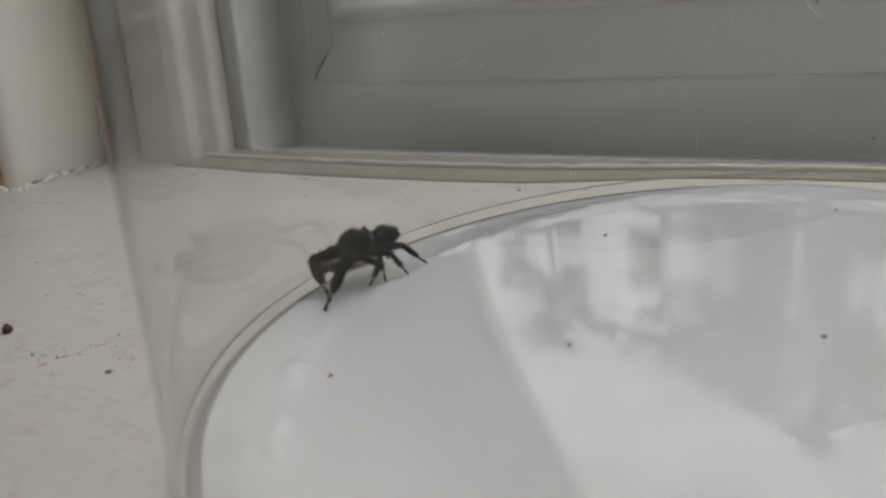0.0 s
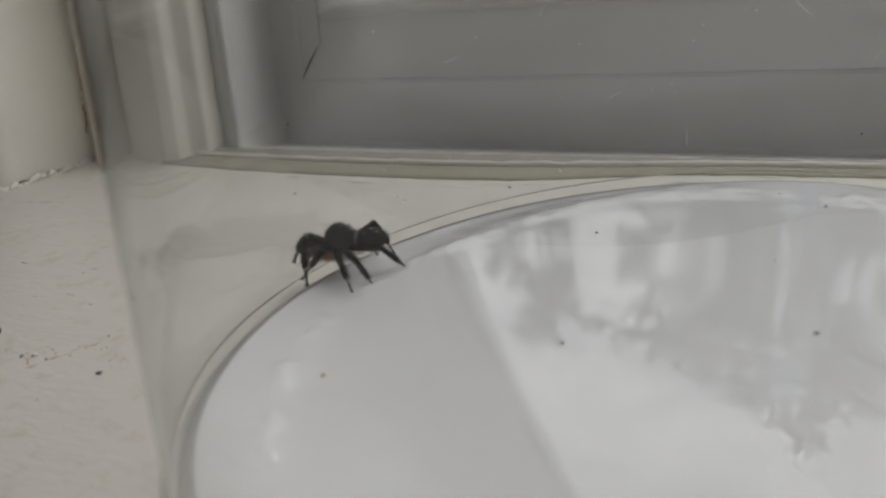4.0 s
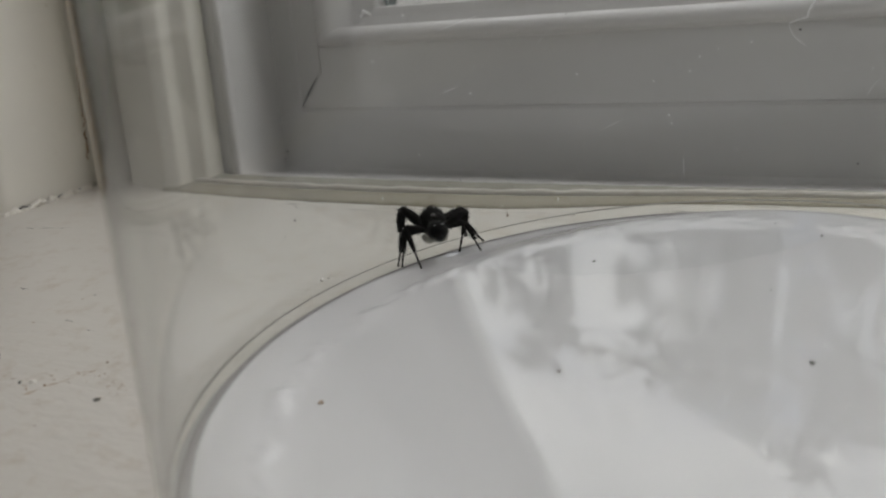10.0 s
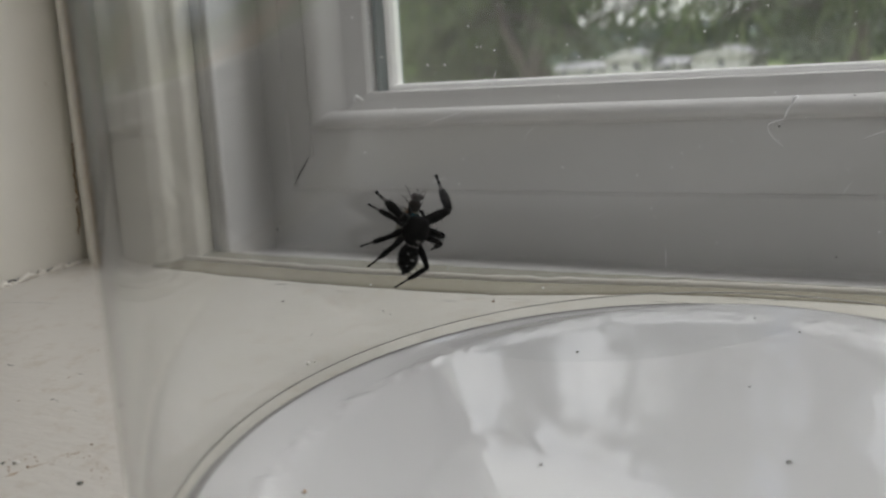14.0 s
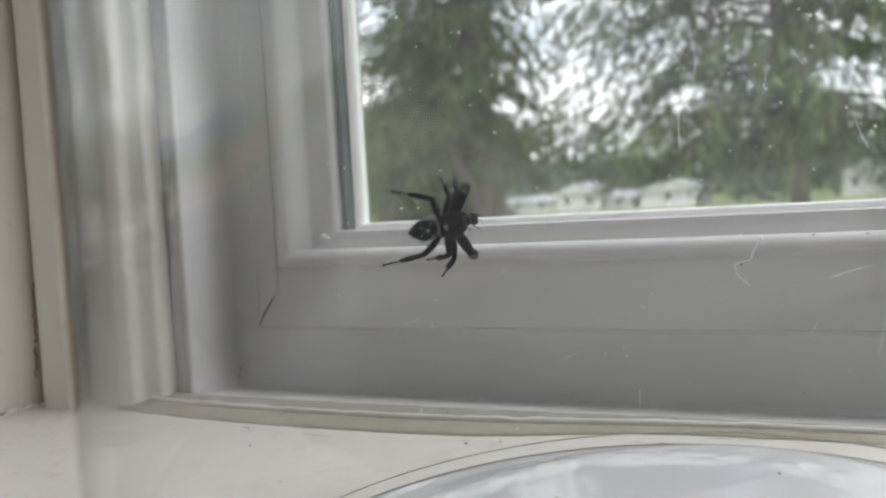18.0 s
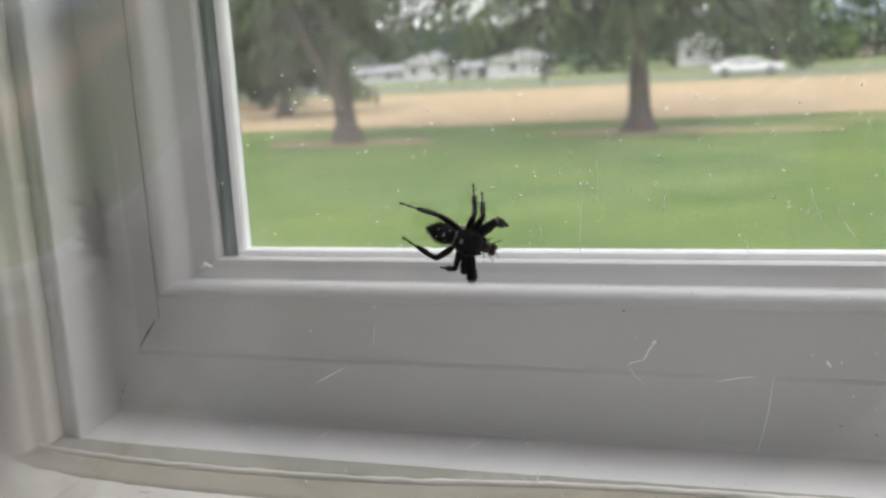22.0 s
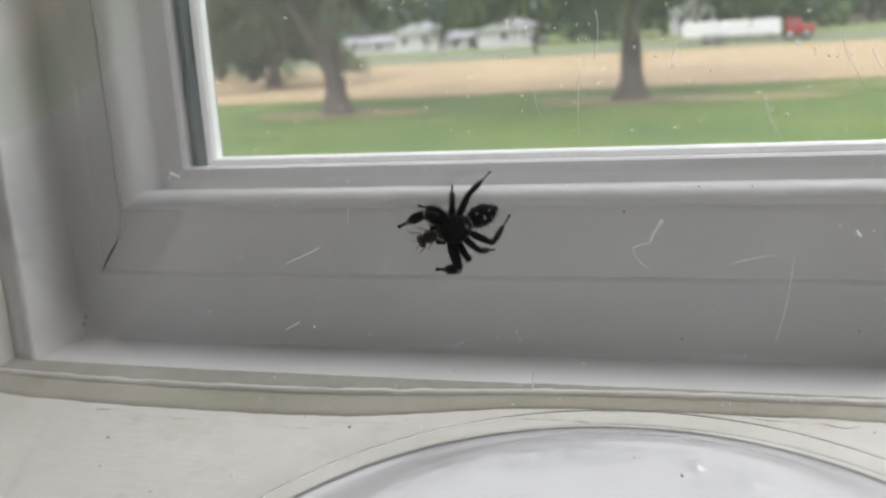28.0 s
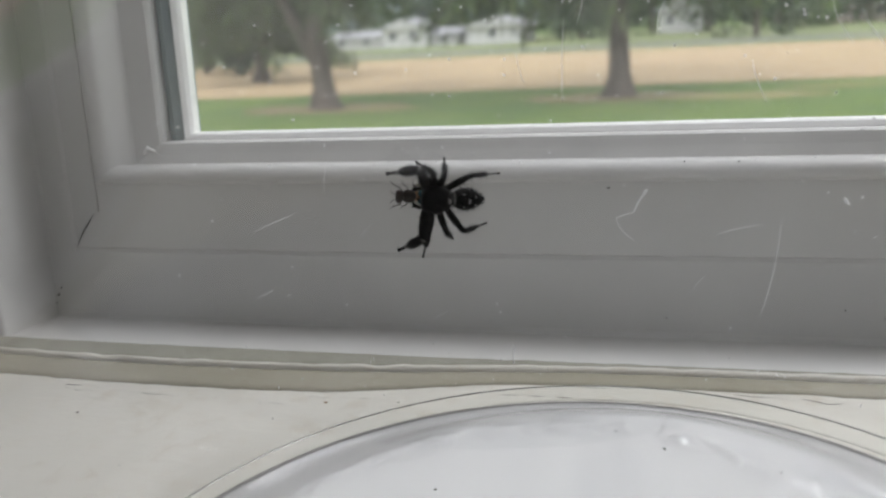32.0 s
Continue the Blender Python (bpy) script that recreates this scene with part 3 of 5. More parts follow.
def seam_line(name, points, radius, material, label, seed, n=40):
    """An uneven line of dirt or paint along a joint."""
    pts = [Vector(p) for p in points]
    way = []
    for k in range(n):
        q = k / (n - 1) * (len(pts) - 1)
        i = min(int(q), len(pts) - 2)
        p = pts[i].lerp(pts[i + 1], q - i)
        way.append(p + Vector([noise.noise(Vector((k * 0.45, seed, j))) * radius * 2.2 for j in range(3)]))
    radii = [radius * (0.45 + 0.9 * abs(noise.noise(Vector((k * 0.6, seed, 9))))) for k in range(n)]
    return tagged(link(name, tube(way, radii, 7), material), label, "joint", kind="structure")


seam_line("casing_crack", [(-0.0296, -0.0352, 0.007), (-0.0293, -0.0350, 0.03), (-0.0290, -0.0348, 0.12)], 0.00035, M_GAP, "dark crack between casing and stop moulding", 3.0, 90)
seam_line("casing_stain", [(-0.0300, -0.0372, 0.012), (-0.0299, -0.0366, 0.022), (-0.0298, -0.0362, 0.032)], 0.0003, M_RUST, "brown stain where the paint has cracked away", 6.0, 30)
seam_line("casing_foot_crack", [(-0.0300, -0.0365, 0.0062), (-0.0310, -0.0440, 0.0056), (-0.0318, -0.0500, 0.0052), (-0.0326, -0.0560, 0.0048)], 0.00028, M_GAP, "dark crack at the foot of the casing", 9.0)
seam_line("casing_foot_bead", [(-0.0290, -0.0360, 0.0060), (-0.0300, -0.0440, 0.0054), (-0.0306, -0.0500, 0.0049), (-0.0312, -0.0570, 0.0044), (-0.0360, -0.0600, 0.0040), (-0.0600, -0.0610, 0.0040)], 0.0011, M_TRIM, "lumpy bead of cream paint at the foot of the casing", 12.0, 60)

# ---- outside ----
GZ = -2.1


def ground_mat(name, c0, c1, c2, s1, s2, relief):
    m, nt, b = mat(name)
    n1, n2 = noise_tex(nt, s1, 5, 0.6), noise_tex(nt, s2, 6, 0.7)
    nt.links.new(mixc(nt, ramp(nt, n1, [(0.35, (0, 0, 0)), (0.65, (1, 1, 1))]), mixc(nt, n2, c0, c1), c2), b.inputs["Base Color"])
    put(b, rough=0.95)
    bump(nt, b, n2, relief, 0.05)
    return m


# the third lawn colour paints broad sunlit patches into the grass
M_GRASS = ground_mat("lawn_grass", (0.042, 0.100, 0.011), (0.105, 0.190, 0.026), (0.150, 0.215, 0.036), 0.3, 5, 0.6)
M_FIELD = ground_mat("dry_stubble", (0.40, 0.29, 0.17), (0.50, 0.37, 0.23), (0.44, 0.33, 0.19), 0.12, 5, 0.5)
M_VERGE = ground_mat("verge_grass", (0.15, 0.20, 0.07), (0.20, 0.25, 0.10), (0.22, 0.24, 0.11), 0.2, 6, 0.5)
M_SOIL = ground_mat("needle_litter", (0.20, 0.15, 0.09), (0.34, 0.27, 0.17), (0.26, 0.22, 0.11), 1.2, 20, 0.6)
M_ROAD = ground_mat("asphalt", (0.16, 0.16, 0.17), (0.22, 0.22, 0.22), (0.19, 0.19, 0.19), 0.5, 30, 0.3)
bm = bmesh.new()
bmesh.ops.create_grid(bm, x_segments=4, y_segments=4, size=1500)
g = tagged(link("ground", bm, M_GRASS), "mown green lawn", "lawn", kind="structure")
g.location = (0, 0, GZ)


def patch(name, x0, x1, y0, y1, lift, material, label, category, wob=0.4, n=90):
    bm = bmesh.new()
    lo = [bm.verts.new((x0 + (x1 - x0) * k / n, y0 + wob * noise.noise(Vector((k * 0.9, y0, 0))), GZ + lift)) for k in range(n + 1)]
    hi = [bm.verts.new((x0 + (x1 - x0) * k / n, y1 + wob * noise.noise(Vector((k * 0.9, y1, 5))), GZ + lift)) for k in range(n + 1)]
    for k in range(n):
        bm.faces.new((lo[k], lo[k + 1], hi[k + 1], hi[k]))
    return tagged(link(name, bm, material), label, category, kind="structure")


patch("field", -160, 160, 30.2, 61, 0.02, M_FIELD, "dry tan stubble field beyond the lawn", "field")
patch("verge", -160, 160, 61, 66.5, 0.03, M_VERGE, "grass verge along the road", "verge")
patch("road", -160, 160, 66.5, 72.5, 0.04, M_ROAD, "grey asphalt country road", "road", 0.1)
patch("far_lawn", -160, 160, 72.5, 140, 0.03, M_VERGE, "pale grass round the far houses", "lawn")


def litter(x, y, r):
    bm = bmesh.new()
    c = bm.verts.new((x, y, GZ + 0.03))
    rim = [bm.verts.new((x + r * (1 + 0.3 * noise.noise(Vector((k * 0.8, x, 1)))) * math.cos(k * math.pi / 16), y + r * 0.55 * (1 + 0.3 * noise.noise(Vector((k * 0.8, y, 2)))) * math.sin(k * math.pi / 16), GZ + 0.012)) for k in range(32)]
    for k in range(32):
        bm.faces.new((c, rim[k], rim[(k + 1) % 32]))
    tagged(link("needle_litter", bm, M_SOIL), "brown needle litter under a spruce", "litter", kind="structure")


M_DRY = ground_mat("dry_grass", (0.22, 0.20, 0.08), (0.36, 0.30, 0.14), (0.30, 0.28, 0.11), 1.0, 14, 0.5)
for x, y, rx, ry in ((1.0, 25.2, 2.3, 0.9), (-8.4, 24.3, 1.3, 0.6), (3.6, 27.5, 1.5, 0.5)):
    bm = bmesh.new()
    mid = bm.verts.new((x, y, GZ + 0.034))
    rim = [bm.verts.new((x + rx * (1 + 0.35 * noise.noise(Vector((k * 0.8, x, 1)))) * math.cos(k * math.pi / 16), y + ry * (1 + 0.35 * noise.noise(Vector((k * 0.8, y, 2)))) * math.sin(k * math.pi / 16), GZ + 0.016)) for k in range(32)]
    for k in range(32):
        bm.faces.new((mid, rim[k], rim[(k + 1) % 32]))
    tagged(link("dry_grass", bm, M_DRY), "patch of dry yellow grass beside a trunk", "grass patch", kind="structure")


def bark_mat():
    m, nt, b = mat("bark")
    n = noise_tex(nt, 7, 6, 0.7, stretch=(1, 1, 0.2))
    nt.links.new(ramp(nt, n, [(0.3, (0.045, 0.036, 0.03)), (0.7, (0.17, 0.14, 0.115))]), b.inputs["Base Color"])
    put(b, rough=0.95)
    bump(nt, b, n, 0.9, 0.05)
    return m


def leaf_mat(name, lo, hi):
    m, nt, b = mat(name)
    n = nt.nodes.new("ShaderNodeNewGeometry")
    nt.links.new(mixc(nt, n.outputs["Random Per Island"], lo, hi), b.inputs["Base Color"])
    put(b, rough=0.7)
    return m


M_BARK = bark_mat()
M_NEEDLE = leaf_mat("spruce_needles", (0.034, 0.055, 0.022), (0.115, 0.155, 0.048))
M_LEAF = leaf_mat("green_leaves", (0.05, 0.09, 0.025), (0.14, 0.21, 0.06))
M_LEAF2 = leaf_mat("dark_leaves", (0.035, 0.06, 0.03), (0.09, 0.13, 0.06))


def add_leaf(bm, p, d, w, l, rng):
    side = d.cross(Vector((rng.uniform(-1, 1), rng.uniform(-1, 1), rng.uniform(-1, 1)))).normalized() * w
    v = [bm.verts.new(q) for q in (p - side * 0.4, p + side * 0.4, p + d * l * 0.5 + side, p + d * l, p + d * l * 0.5 - side)]
    bm.faces.new(v)


def twigs(leaves, pts, a, L, k, rng):
    """Side twigs of a high bough, in two rows, each a narrow spray of needles with an upturned tip."""
    n = max(4, int(L * 1.7))
    for j in range(n):
        f = 0.15 + 0.85 * (j + rng.random()) / n
        q = min(f, 0.999) * 5
        base = pts[int(q)].lerp(pts[int(q) + 1], q - int(q))
        for side in (-1, 0, 1) if j == n - 1 else (-1, 1):
            turn = a + side * rng.uniform(0.5, 0.95)
            long = (0.6 + 0.3 * L * (1.1 - f)) * rng.uniform(0.7, 1.2)
            lift = rng.uniform(0.05, 0.55)
            for i in range(int(30 * long)):
                g = rng.random()
                p = base + Vector((math.cos(turn) * g * long, math.sin(turn) * g * long, lift * long * g * g - 0.12 * g * long))
                p += Vector([rng.gauss(0, 0.05) for _ in range(3)])
                d = Vector((math.cos(turn) + rng.uniform(-0.6, 0.6), math.sin(turn) + rng.uniform(-0.6, 0.6), lift * g + rng.uniform(-0.5, 0.3))).normalized()
                add_leaf(leaves, p, d, rng.uniform(0.03, 0.055), rng.uniform(0.2, 0.42), rng)


def spruce(x, y, height, first, reach, seed, lean, taper=1.3, fork=False, sway=0.0, dense=1.0):
    rng = random.Random(seed)
    t = tagged(new("spruce_tree"), "tall dark spruce with drooping boughs and bare lower trunk", "tree", "spruces on the lawn")
    t.location = (x, y, GZ)
    bm = tube([(lean * -0.15, 0, -0.1), (lean * -0.05, 0, 0.15), (0, 0, 0.6), (lean * 0.1 + sway * 0.01, 0, 1.5), (lean * 0.1 + sway * 0.04, 0, 3.0), (lean * 0.05 + sway * 0.4, 0, height * 0.5), (sway, 0, height)], [0.62, 0.44, 0.31, 0.26, 0.24, 0.17, 0.03], 14)
    for v in bm.verts:
        if v.co.z < 0.5:
            a = math.atan2(v.co.y, v.co.x)
            v.co.xy *= 1 + 0.25 * math.sin(a * 5 + seed) * (0.5 - v.co.z)
    part("trunk", bm, M_BARK, t)
    if fork:
        part("limb", tube([(0, 0, 0.9), (-0.22, 0, 1.5), (-0.62, 0, 2.2), (-1.15, 0.1, 3.1), (-1.6, 0.2, 4.6)], [0.22, 0.24, 0.2, 0.16, 0.08], 10), M_BARK, t)
    wood, leaves = bmesh.new(), bmesh.new()
    z = first
    while z < height * 0.96:
        k = 1 - (z - first) / (height - first)
        for i in range(5 if k > 0.3 else 6) if z < 11.0 else range(4):
            a = rng.uniform(0, 2 * math.pi)
            L = reach * min(1.0, 0.12 + taper * k) * (1.12 - 0.3 * k) * (rng.uniform(0.65, 1.1) if z < 11.0 else rng.uniform(0.4, 1.15))
            if sway and math.cos(a) > 0.2:
                L *= 0.62
            droop = rng.uniform(0.10, 0.28) * L
            pts = []
            for j in range(6):
                f = j / 5
                pts.append(Vector((sway * z / height + math.cos(a) * L * f, math.sin(a) * L * f, z + 0.25 * L * f * (1 - f) - droop * f * f)))
            join(wood, tube(pts, [0.07 * (1 - f / 5.6) * (0.4 + 0.6 * k) for f in range(6)], 5))
            if z > 11.0:
                twigs(leaves, pts, a, L, k, rng)
                continue
            for j in range(int(95 * (0.45 + 0.55 * k) * dense)):
                f = rng.uniform(0.12, 1.0)
                q = f * 5
                i0 = min(int(q), 4)
                p = pts[i0].lerp(pts[i0 + 1], q - i0)
                p = p + Vector((rng.gauss(0, 0.22), rng.gauss(0, 0.22), rng.uniform(-0.25, 0.1)))
                d = Vector((math.cos(a) * 0.3 + rng.uniform(-0.5, 0.5), math.sin(a) * 0.3 + rng.uniform(-0.5, 0.5), -1.0 + rng.uniform(-0.2, 0.7))).normalized()
                add_leaf(leaves, p, d, rng.uniform(0.025, 0.06), rng.uniform(0.25, 0.8), rng)
        z += rng.uniform(0.75, 1.2) if z > 11.0 else rng.uniform(0.22, 0.42)
    tagged(part("boughs", wood, M_BARK, t), kind="stuff")
    part("crown", leaves, M_NEEDLE, t)
    litter(x, y, 2.6)
    return t


spruce(-10.3, 25.0, 20.5, 3.0, 5.4, 4, -0.3, 1.0, True, -3.4, 0.5)
spruce(-2.1, 26.0, 23.6, 3.0, 8.6, 9, 0.15, 2.8, False, -2.2, 0.85)
spruce(-19.5, 40.0, 15.0, 1.7, 5.0, 21, 0.2)


def broad_tree(x, y, height, width, seed, material, label):
    rng = random.Random(seed)
    t = tagged(new("broadleaf_tree"), label, "tree", "trees round the houses")
    t.location = (x, y, GZ)
    part("trunk", tube([(0, 0, -0.1), (0, 0, 0.3), (0.1, 0, height * 0.3), (0, 0.1, height * 0.7)], [0.35, 0.24, 0.2, 0.06], 8), M_BARK, t)
    leaves = bmesh.new()
    lumps = [(Vector((rng.gauss(0, width * 0.28), rng.gauss(0, width * 0.28), height * rng.uniform(0.16, 0.85))), rng.uniform(0.16, 0.3) * width) for _ in range(16)]
    for c, r in lumps:
        for _ in range(70):
            d = Vector((rng.gauss(0, 1), rng.gauss(0, 1), rng.gauss(0, 1))).normalized()
            p = c + d * r * rng.uniform(0.55, 1.05)
            add_leaf(leaves, p, (d + Vector((0, 0, -0.5))).normalized(), rng.uniform(0.15, 0.3), rng.uniform(0.3, 0.7), rng)
    part("crown", leaves, material, t)
    return t


rng = random.Random(77)
for x, y, h, w in ((-44, 95, 11, 9), (-41, 114, 13, 10), (-34, 116, 12, 10), (-28, 112, 12, 9), (-21.5, 110, 11, 8), (-15.5, 106, 9, 7), (-12, 98, 7, 6), (-9, 110, 11, 9), (-5.5, 108, 12, 9), (0.5, 104, 12, 9), (3.9, 78, 7.5, 5.5), (7, 100, 9, 8), (11, 112, 10, 8), (17, 120, 11, 10), (24, 118, 11, 10),
                   (-24.8, 48, 7.5, 4.5), (-29, 52, 8, 5), (-33, 60, 9, 6), (-40, 70, 10, 7), (-52, 80, 11, 9), (-60, 95, 12, 10), (31, 110, 11, 9), (38, 120, 12, 10), (-70, 105, 13, 11)):
    dark = rng.random() < 0.4
    broad_tree(x, y, h * rng.uniform(0.9, 1.1), w, int(x * 10 + y), M_LEAF2 if dark else M_LEAF, "dark leafy tree near the far houses" if dark else "green leafy tree near the far houses")

# far woods behind the houses; distance haze is put into their pale leaf colour
M_WOODS = leaf_mat("hazed_leaves", (0.09, 0.13, 0.08), (0.18, 0.23, 0.15))
woods = bmesh.new()
rng = random.Random(5)
for k in range(170):
    cx, cy = -115 + k * 1.25 + rng.uniform(-1, 1), 165 + rng.uniform(-6, 6)
    top = 6.8 - 3.2 * min(1.0, max(0.0, (cx + 35) / 60)) + rng.uniform(-1.5, 1.5)
    for _ in range(60):
        p = Vector((cx + rng.gauss(0, 1.6), cy + rng.gauss(0, 1.5), GZ + rng.uniform(0.0, 1.0) ** 0.7 * top))
        d = Vector((rng.uniform(-1, 1), rng.uniform(-1, 1), rng.uniform(-1, 0.4))).normalized()
        add_leaf(woods, p, d, rng.uniform(0.3, 0.6), rng.uniform(0.7, 1.5), rng)
tagged(link("far_woods", woods, M_WOODS), "line of far woods behind the houses, pale green with painted distance haze", "woods", kind="stuff")

# hills on the horizon, the blue of distance haze put into their colour
M_HILL = plain("hazy_hills", (0.30, 0.37, 0.44), 0.95, scale=0.02, vary=0.15)
bm = bmesh.new()
ridge = []
for k in range(161):
    x = -1600 + k * 20
    top = 44 + 16 * noise.noise(Vector((x * 0.002, 3, 0))) + 5 * noise.noise(Vector((x * 0.012, 7, 0)))
    ridge.append([bm.verts.new((x, y, GZ + z)) for y, z in ((1180, -1.0), (1215, top * 0.6), (1260, top), (1330, top * 0.5), (1400, -1.0))])
for p, q in zip(ridge, ridge[1:]):
    for j in range(4):
        bm.faces.new((p[j], q[j], q[j + 1], p[j + 1])).smooth = True
tagged(link("hills", bm, M_HILL), "low blue hazy hills on the horizon", "hills", kind="structure")

# houses along the road
M_SIDING = painted("white_siding", (0.62, 0.62, 0.63), (0.5, 0.5, 0.5), 0.7, scale=0.02)
M_PINK = painted("pale_pink_siding", (0.72, 0.58, 0.57), (0.6, 0.5, 0.48), 0.7, scale=0.02)
M_ROOF = plain("grey_roof", (0.36, 0.36, 0.38), 0.9, scale=3)
M_DARKPANE = plain("far_window", (0.16, 0.17, 0.19), 0.15, scale=3)


def house(x, y, w, d, h, rise, wall_mat, label, gable_front=False, windows=4):
    t = tagged(new("house"), label, "house", "houses along the road")
    t.location = (x, y, GZ)
    part("wall", box((-w / 2, 0, -0.1), (w / 2, d, h)), wall_mat, t)
    bm = bmesh.new()
    o = 0.4
    if gable_front:
        pts = [(-w / 2 - o, h - 0.1), (0, h + rise), (w / 2 + o, h - 0.1)]
        fr, bk = [bm.verts.new((px, -o, pz)) for px, pz in pts], [bm.verts.new((px, d + o, pz)) for px, pz in pts]
    else:
        pts = [(-o, h - 0.1), (d / 2, h + rise), (d + o, h - 0.1)]
        fr, bk = [bm.verts.new((-w / 2 - o, py, pz)) for py, pz in pts], [bm.verts.new((w / 2 + o, py, pz)) for py, pz in pts]
    bm.faces.new(fr)
    bm.faces.new(bk[::-1])
    for i in range(3):
        bm.faces.new((fr[i], fr[(i + 1) % 3], bk[(i + 1) % 3], bk[i]))
    part("roof", bm, wall_mat if gable_front else M_ROOF, t)
    if gable_front:
        for sx in (-1, 1):
            r = bmesh.new()
            v = [r.verts.new(c) for c in ((0, -o - 0.1, h + rise + 0.05), (0, d + o, h + rise + 0.05), (sx * (w / 2 + o), d + o, h - 0.05), (sx * (w / 2 + o), -o - 0.1, h - 0.05))]
            r.faces.new(v)
            part("roof_slope", r, M_ROOF, t)
    for k in range(windows):
        px = -w / 2 + w * (k + 0.5) / windows
        win = part("window", box((px - 0.45, -0.06, h * 0.36), (px + 0.45, 0.02, h * 0.84)), M_SPACER, t)
        part("pane", box((px - 0.38, -0.08, h * 0.39), (px + 0.38, -0.065, h * 0.81)), M_DARKPANE, win)
    return t


house(-31.6, 96, 14.0, 8, 1.25, 0.65, M_SIDING, "long low white house with a grey roof", windows=5)
house(-29.7, 94, 4.4, 6, 2.0, 0.9, M_SIDING, "white gabled house wing facing the road", True, 2)
house(-20.1, 93, 5.4, 9, 1.8, 0.9, M_SIDING, "white gabled garage beside the house", True, 1)
house(-24.6, 98, 4.9, 6, 1.2, 0.6, M_SIDING, "low white shed with a grey roof", windows=2)
house(-2.4, 104, 4.4, 7, 2.4, 1.2, M_SIDING, "small white house across the field", True, 2)
house(16.1, 120, 9.0, 8, 2.1, 1.2, M_PINK, "pale pink house with a grey roof", windows=4)
house(29.4, 114, 9.0, 8, 2.1, 1.2, M_SIDING, "white house with a grey roof", windows=4)

# vehicles on the road
M_CARWHITE = plain("white_car_paint", (0.80, 0.80, 0.80), 0.3, scale=2, vary=0.03)
M_CARRED = plain("red_car_paint", (0.45, 0.03, 0.03), 0.3, scale=2, vary=0.05)
M_TYRE = plain("tyre", (0.03, 0.03, 0.03), 0.9, scale=20)
M_RIM2 = plain("wheel_rim", (0.5, 0.5, 0.5), 0.35, 0.8, scale=20)


def wheel(parent, x, y, r):
    bm = lathe([(0, -0.11), (r * 0.95, -0.11), (r, -0.07), (r, 0.07), (r * 0.95, 0.11), (0, 0.11)], 20)
    w = part("wheel", bm, M_TYRE, parent)
    w.matrix_local = Matrix.Translation((x, y, r)) @ Matrix.Rotation(math.pi / 2, 4, "X")
    part("rim", lathe([(0, -0.13), (r * 0.6, -0.13), (r * 0.6, 0.13), (0, 0.13)], 14), M_RIM2, w)
    return w


def car(label, length):
    t = tagged(new("car"), label, "car", "traffic on the road")
    e = length / 2
    bm = box((-e, -0.85, 0.25), (e, 0.85, 0.72), 0.1)
    part("body", bm, M_CARWHITE, t)
    cabin = box((-e * 0.75, -0.78, 0.68), (e * 0.5, 0.78, 1.12), 0.06)
    for v in cabin.verts:
        if v.co.z > 0.9:
            v.co.x = v.co.x * 0.72 - 0.1
            v.co.y *= 0.88
    part("cabin", cabin, M_CARWHITE, t)
    for x0, x1 in ((-e * 0.52, -e * 0.08), (-e * 0.02, e * 0.32)):
        for y in (-0.775, 0.755):
            part("side_window", box((x0, y, 0.78), (x1, y + 0.02, 1.0), 0.004), M_DARKPANE, t)
    for y in (-0.6, 0.6):
        part("headlight", box((e - 0.03, y - 0.14, 0.5), (e + 0.015, y + 0.14, 0.62), 0.01), M_RIM2, t)
    for x in (-e * 0.62, e * 0.62):
        for y in (-0.78, 0.78):
            wheel(t, x, y, 0.3)
    return t


def truck():
    t = tagged(new("truck"), "red pickup truck with a long white box trailer", "truck", "traffic on the road")
    part("trailer", box((-4.0, -1.0, 0.45), (2.4, 1.0, 1.45), 0.06), M_CARWHITE, t, "white box trailer")
    part("cab", box((2.75, -0.9, 0.35), (3.7, 0.9, 1.35), 0.12), M_CARRED, t, "red truck cab")
    part("bonnet", box((3.6, -0.88, 0.35), (4.5, 0.88, 0.9), 0.1), M_CARRED, t, "red bonnet")
    part("hitch", box((2.3, -0.3, 0.4), (2.85, 0.3, 0.55)), M_TYRE, t)
    part("side_window", box((2.95, -0.92, 0.92), (3.5, -0.89, 1.22), 0.01), M_DARKPANE, t)
    for x in (-2.4, -1.6, 2.95, 4.0):
        for y in (-0.95, 0.95):
            wheel(t, x, y, 0.32)
    return t


CAR_A = car("long low white car driving along the road", 4.8)
CAR_B = car("small white car driving along the road", 3.7)
TRUCK = truck()

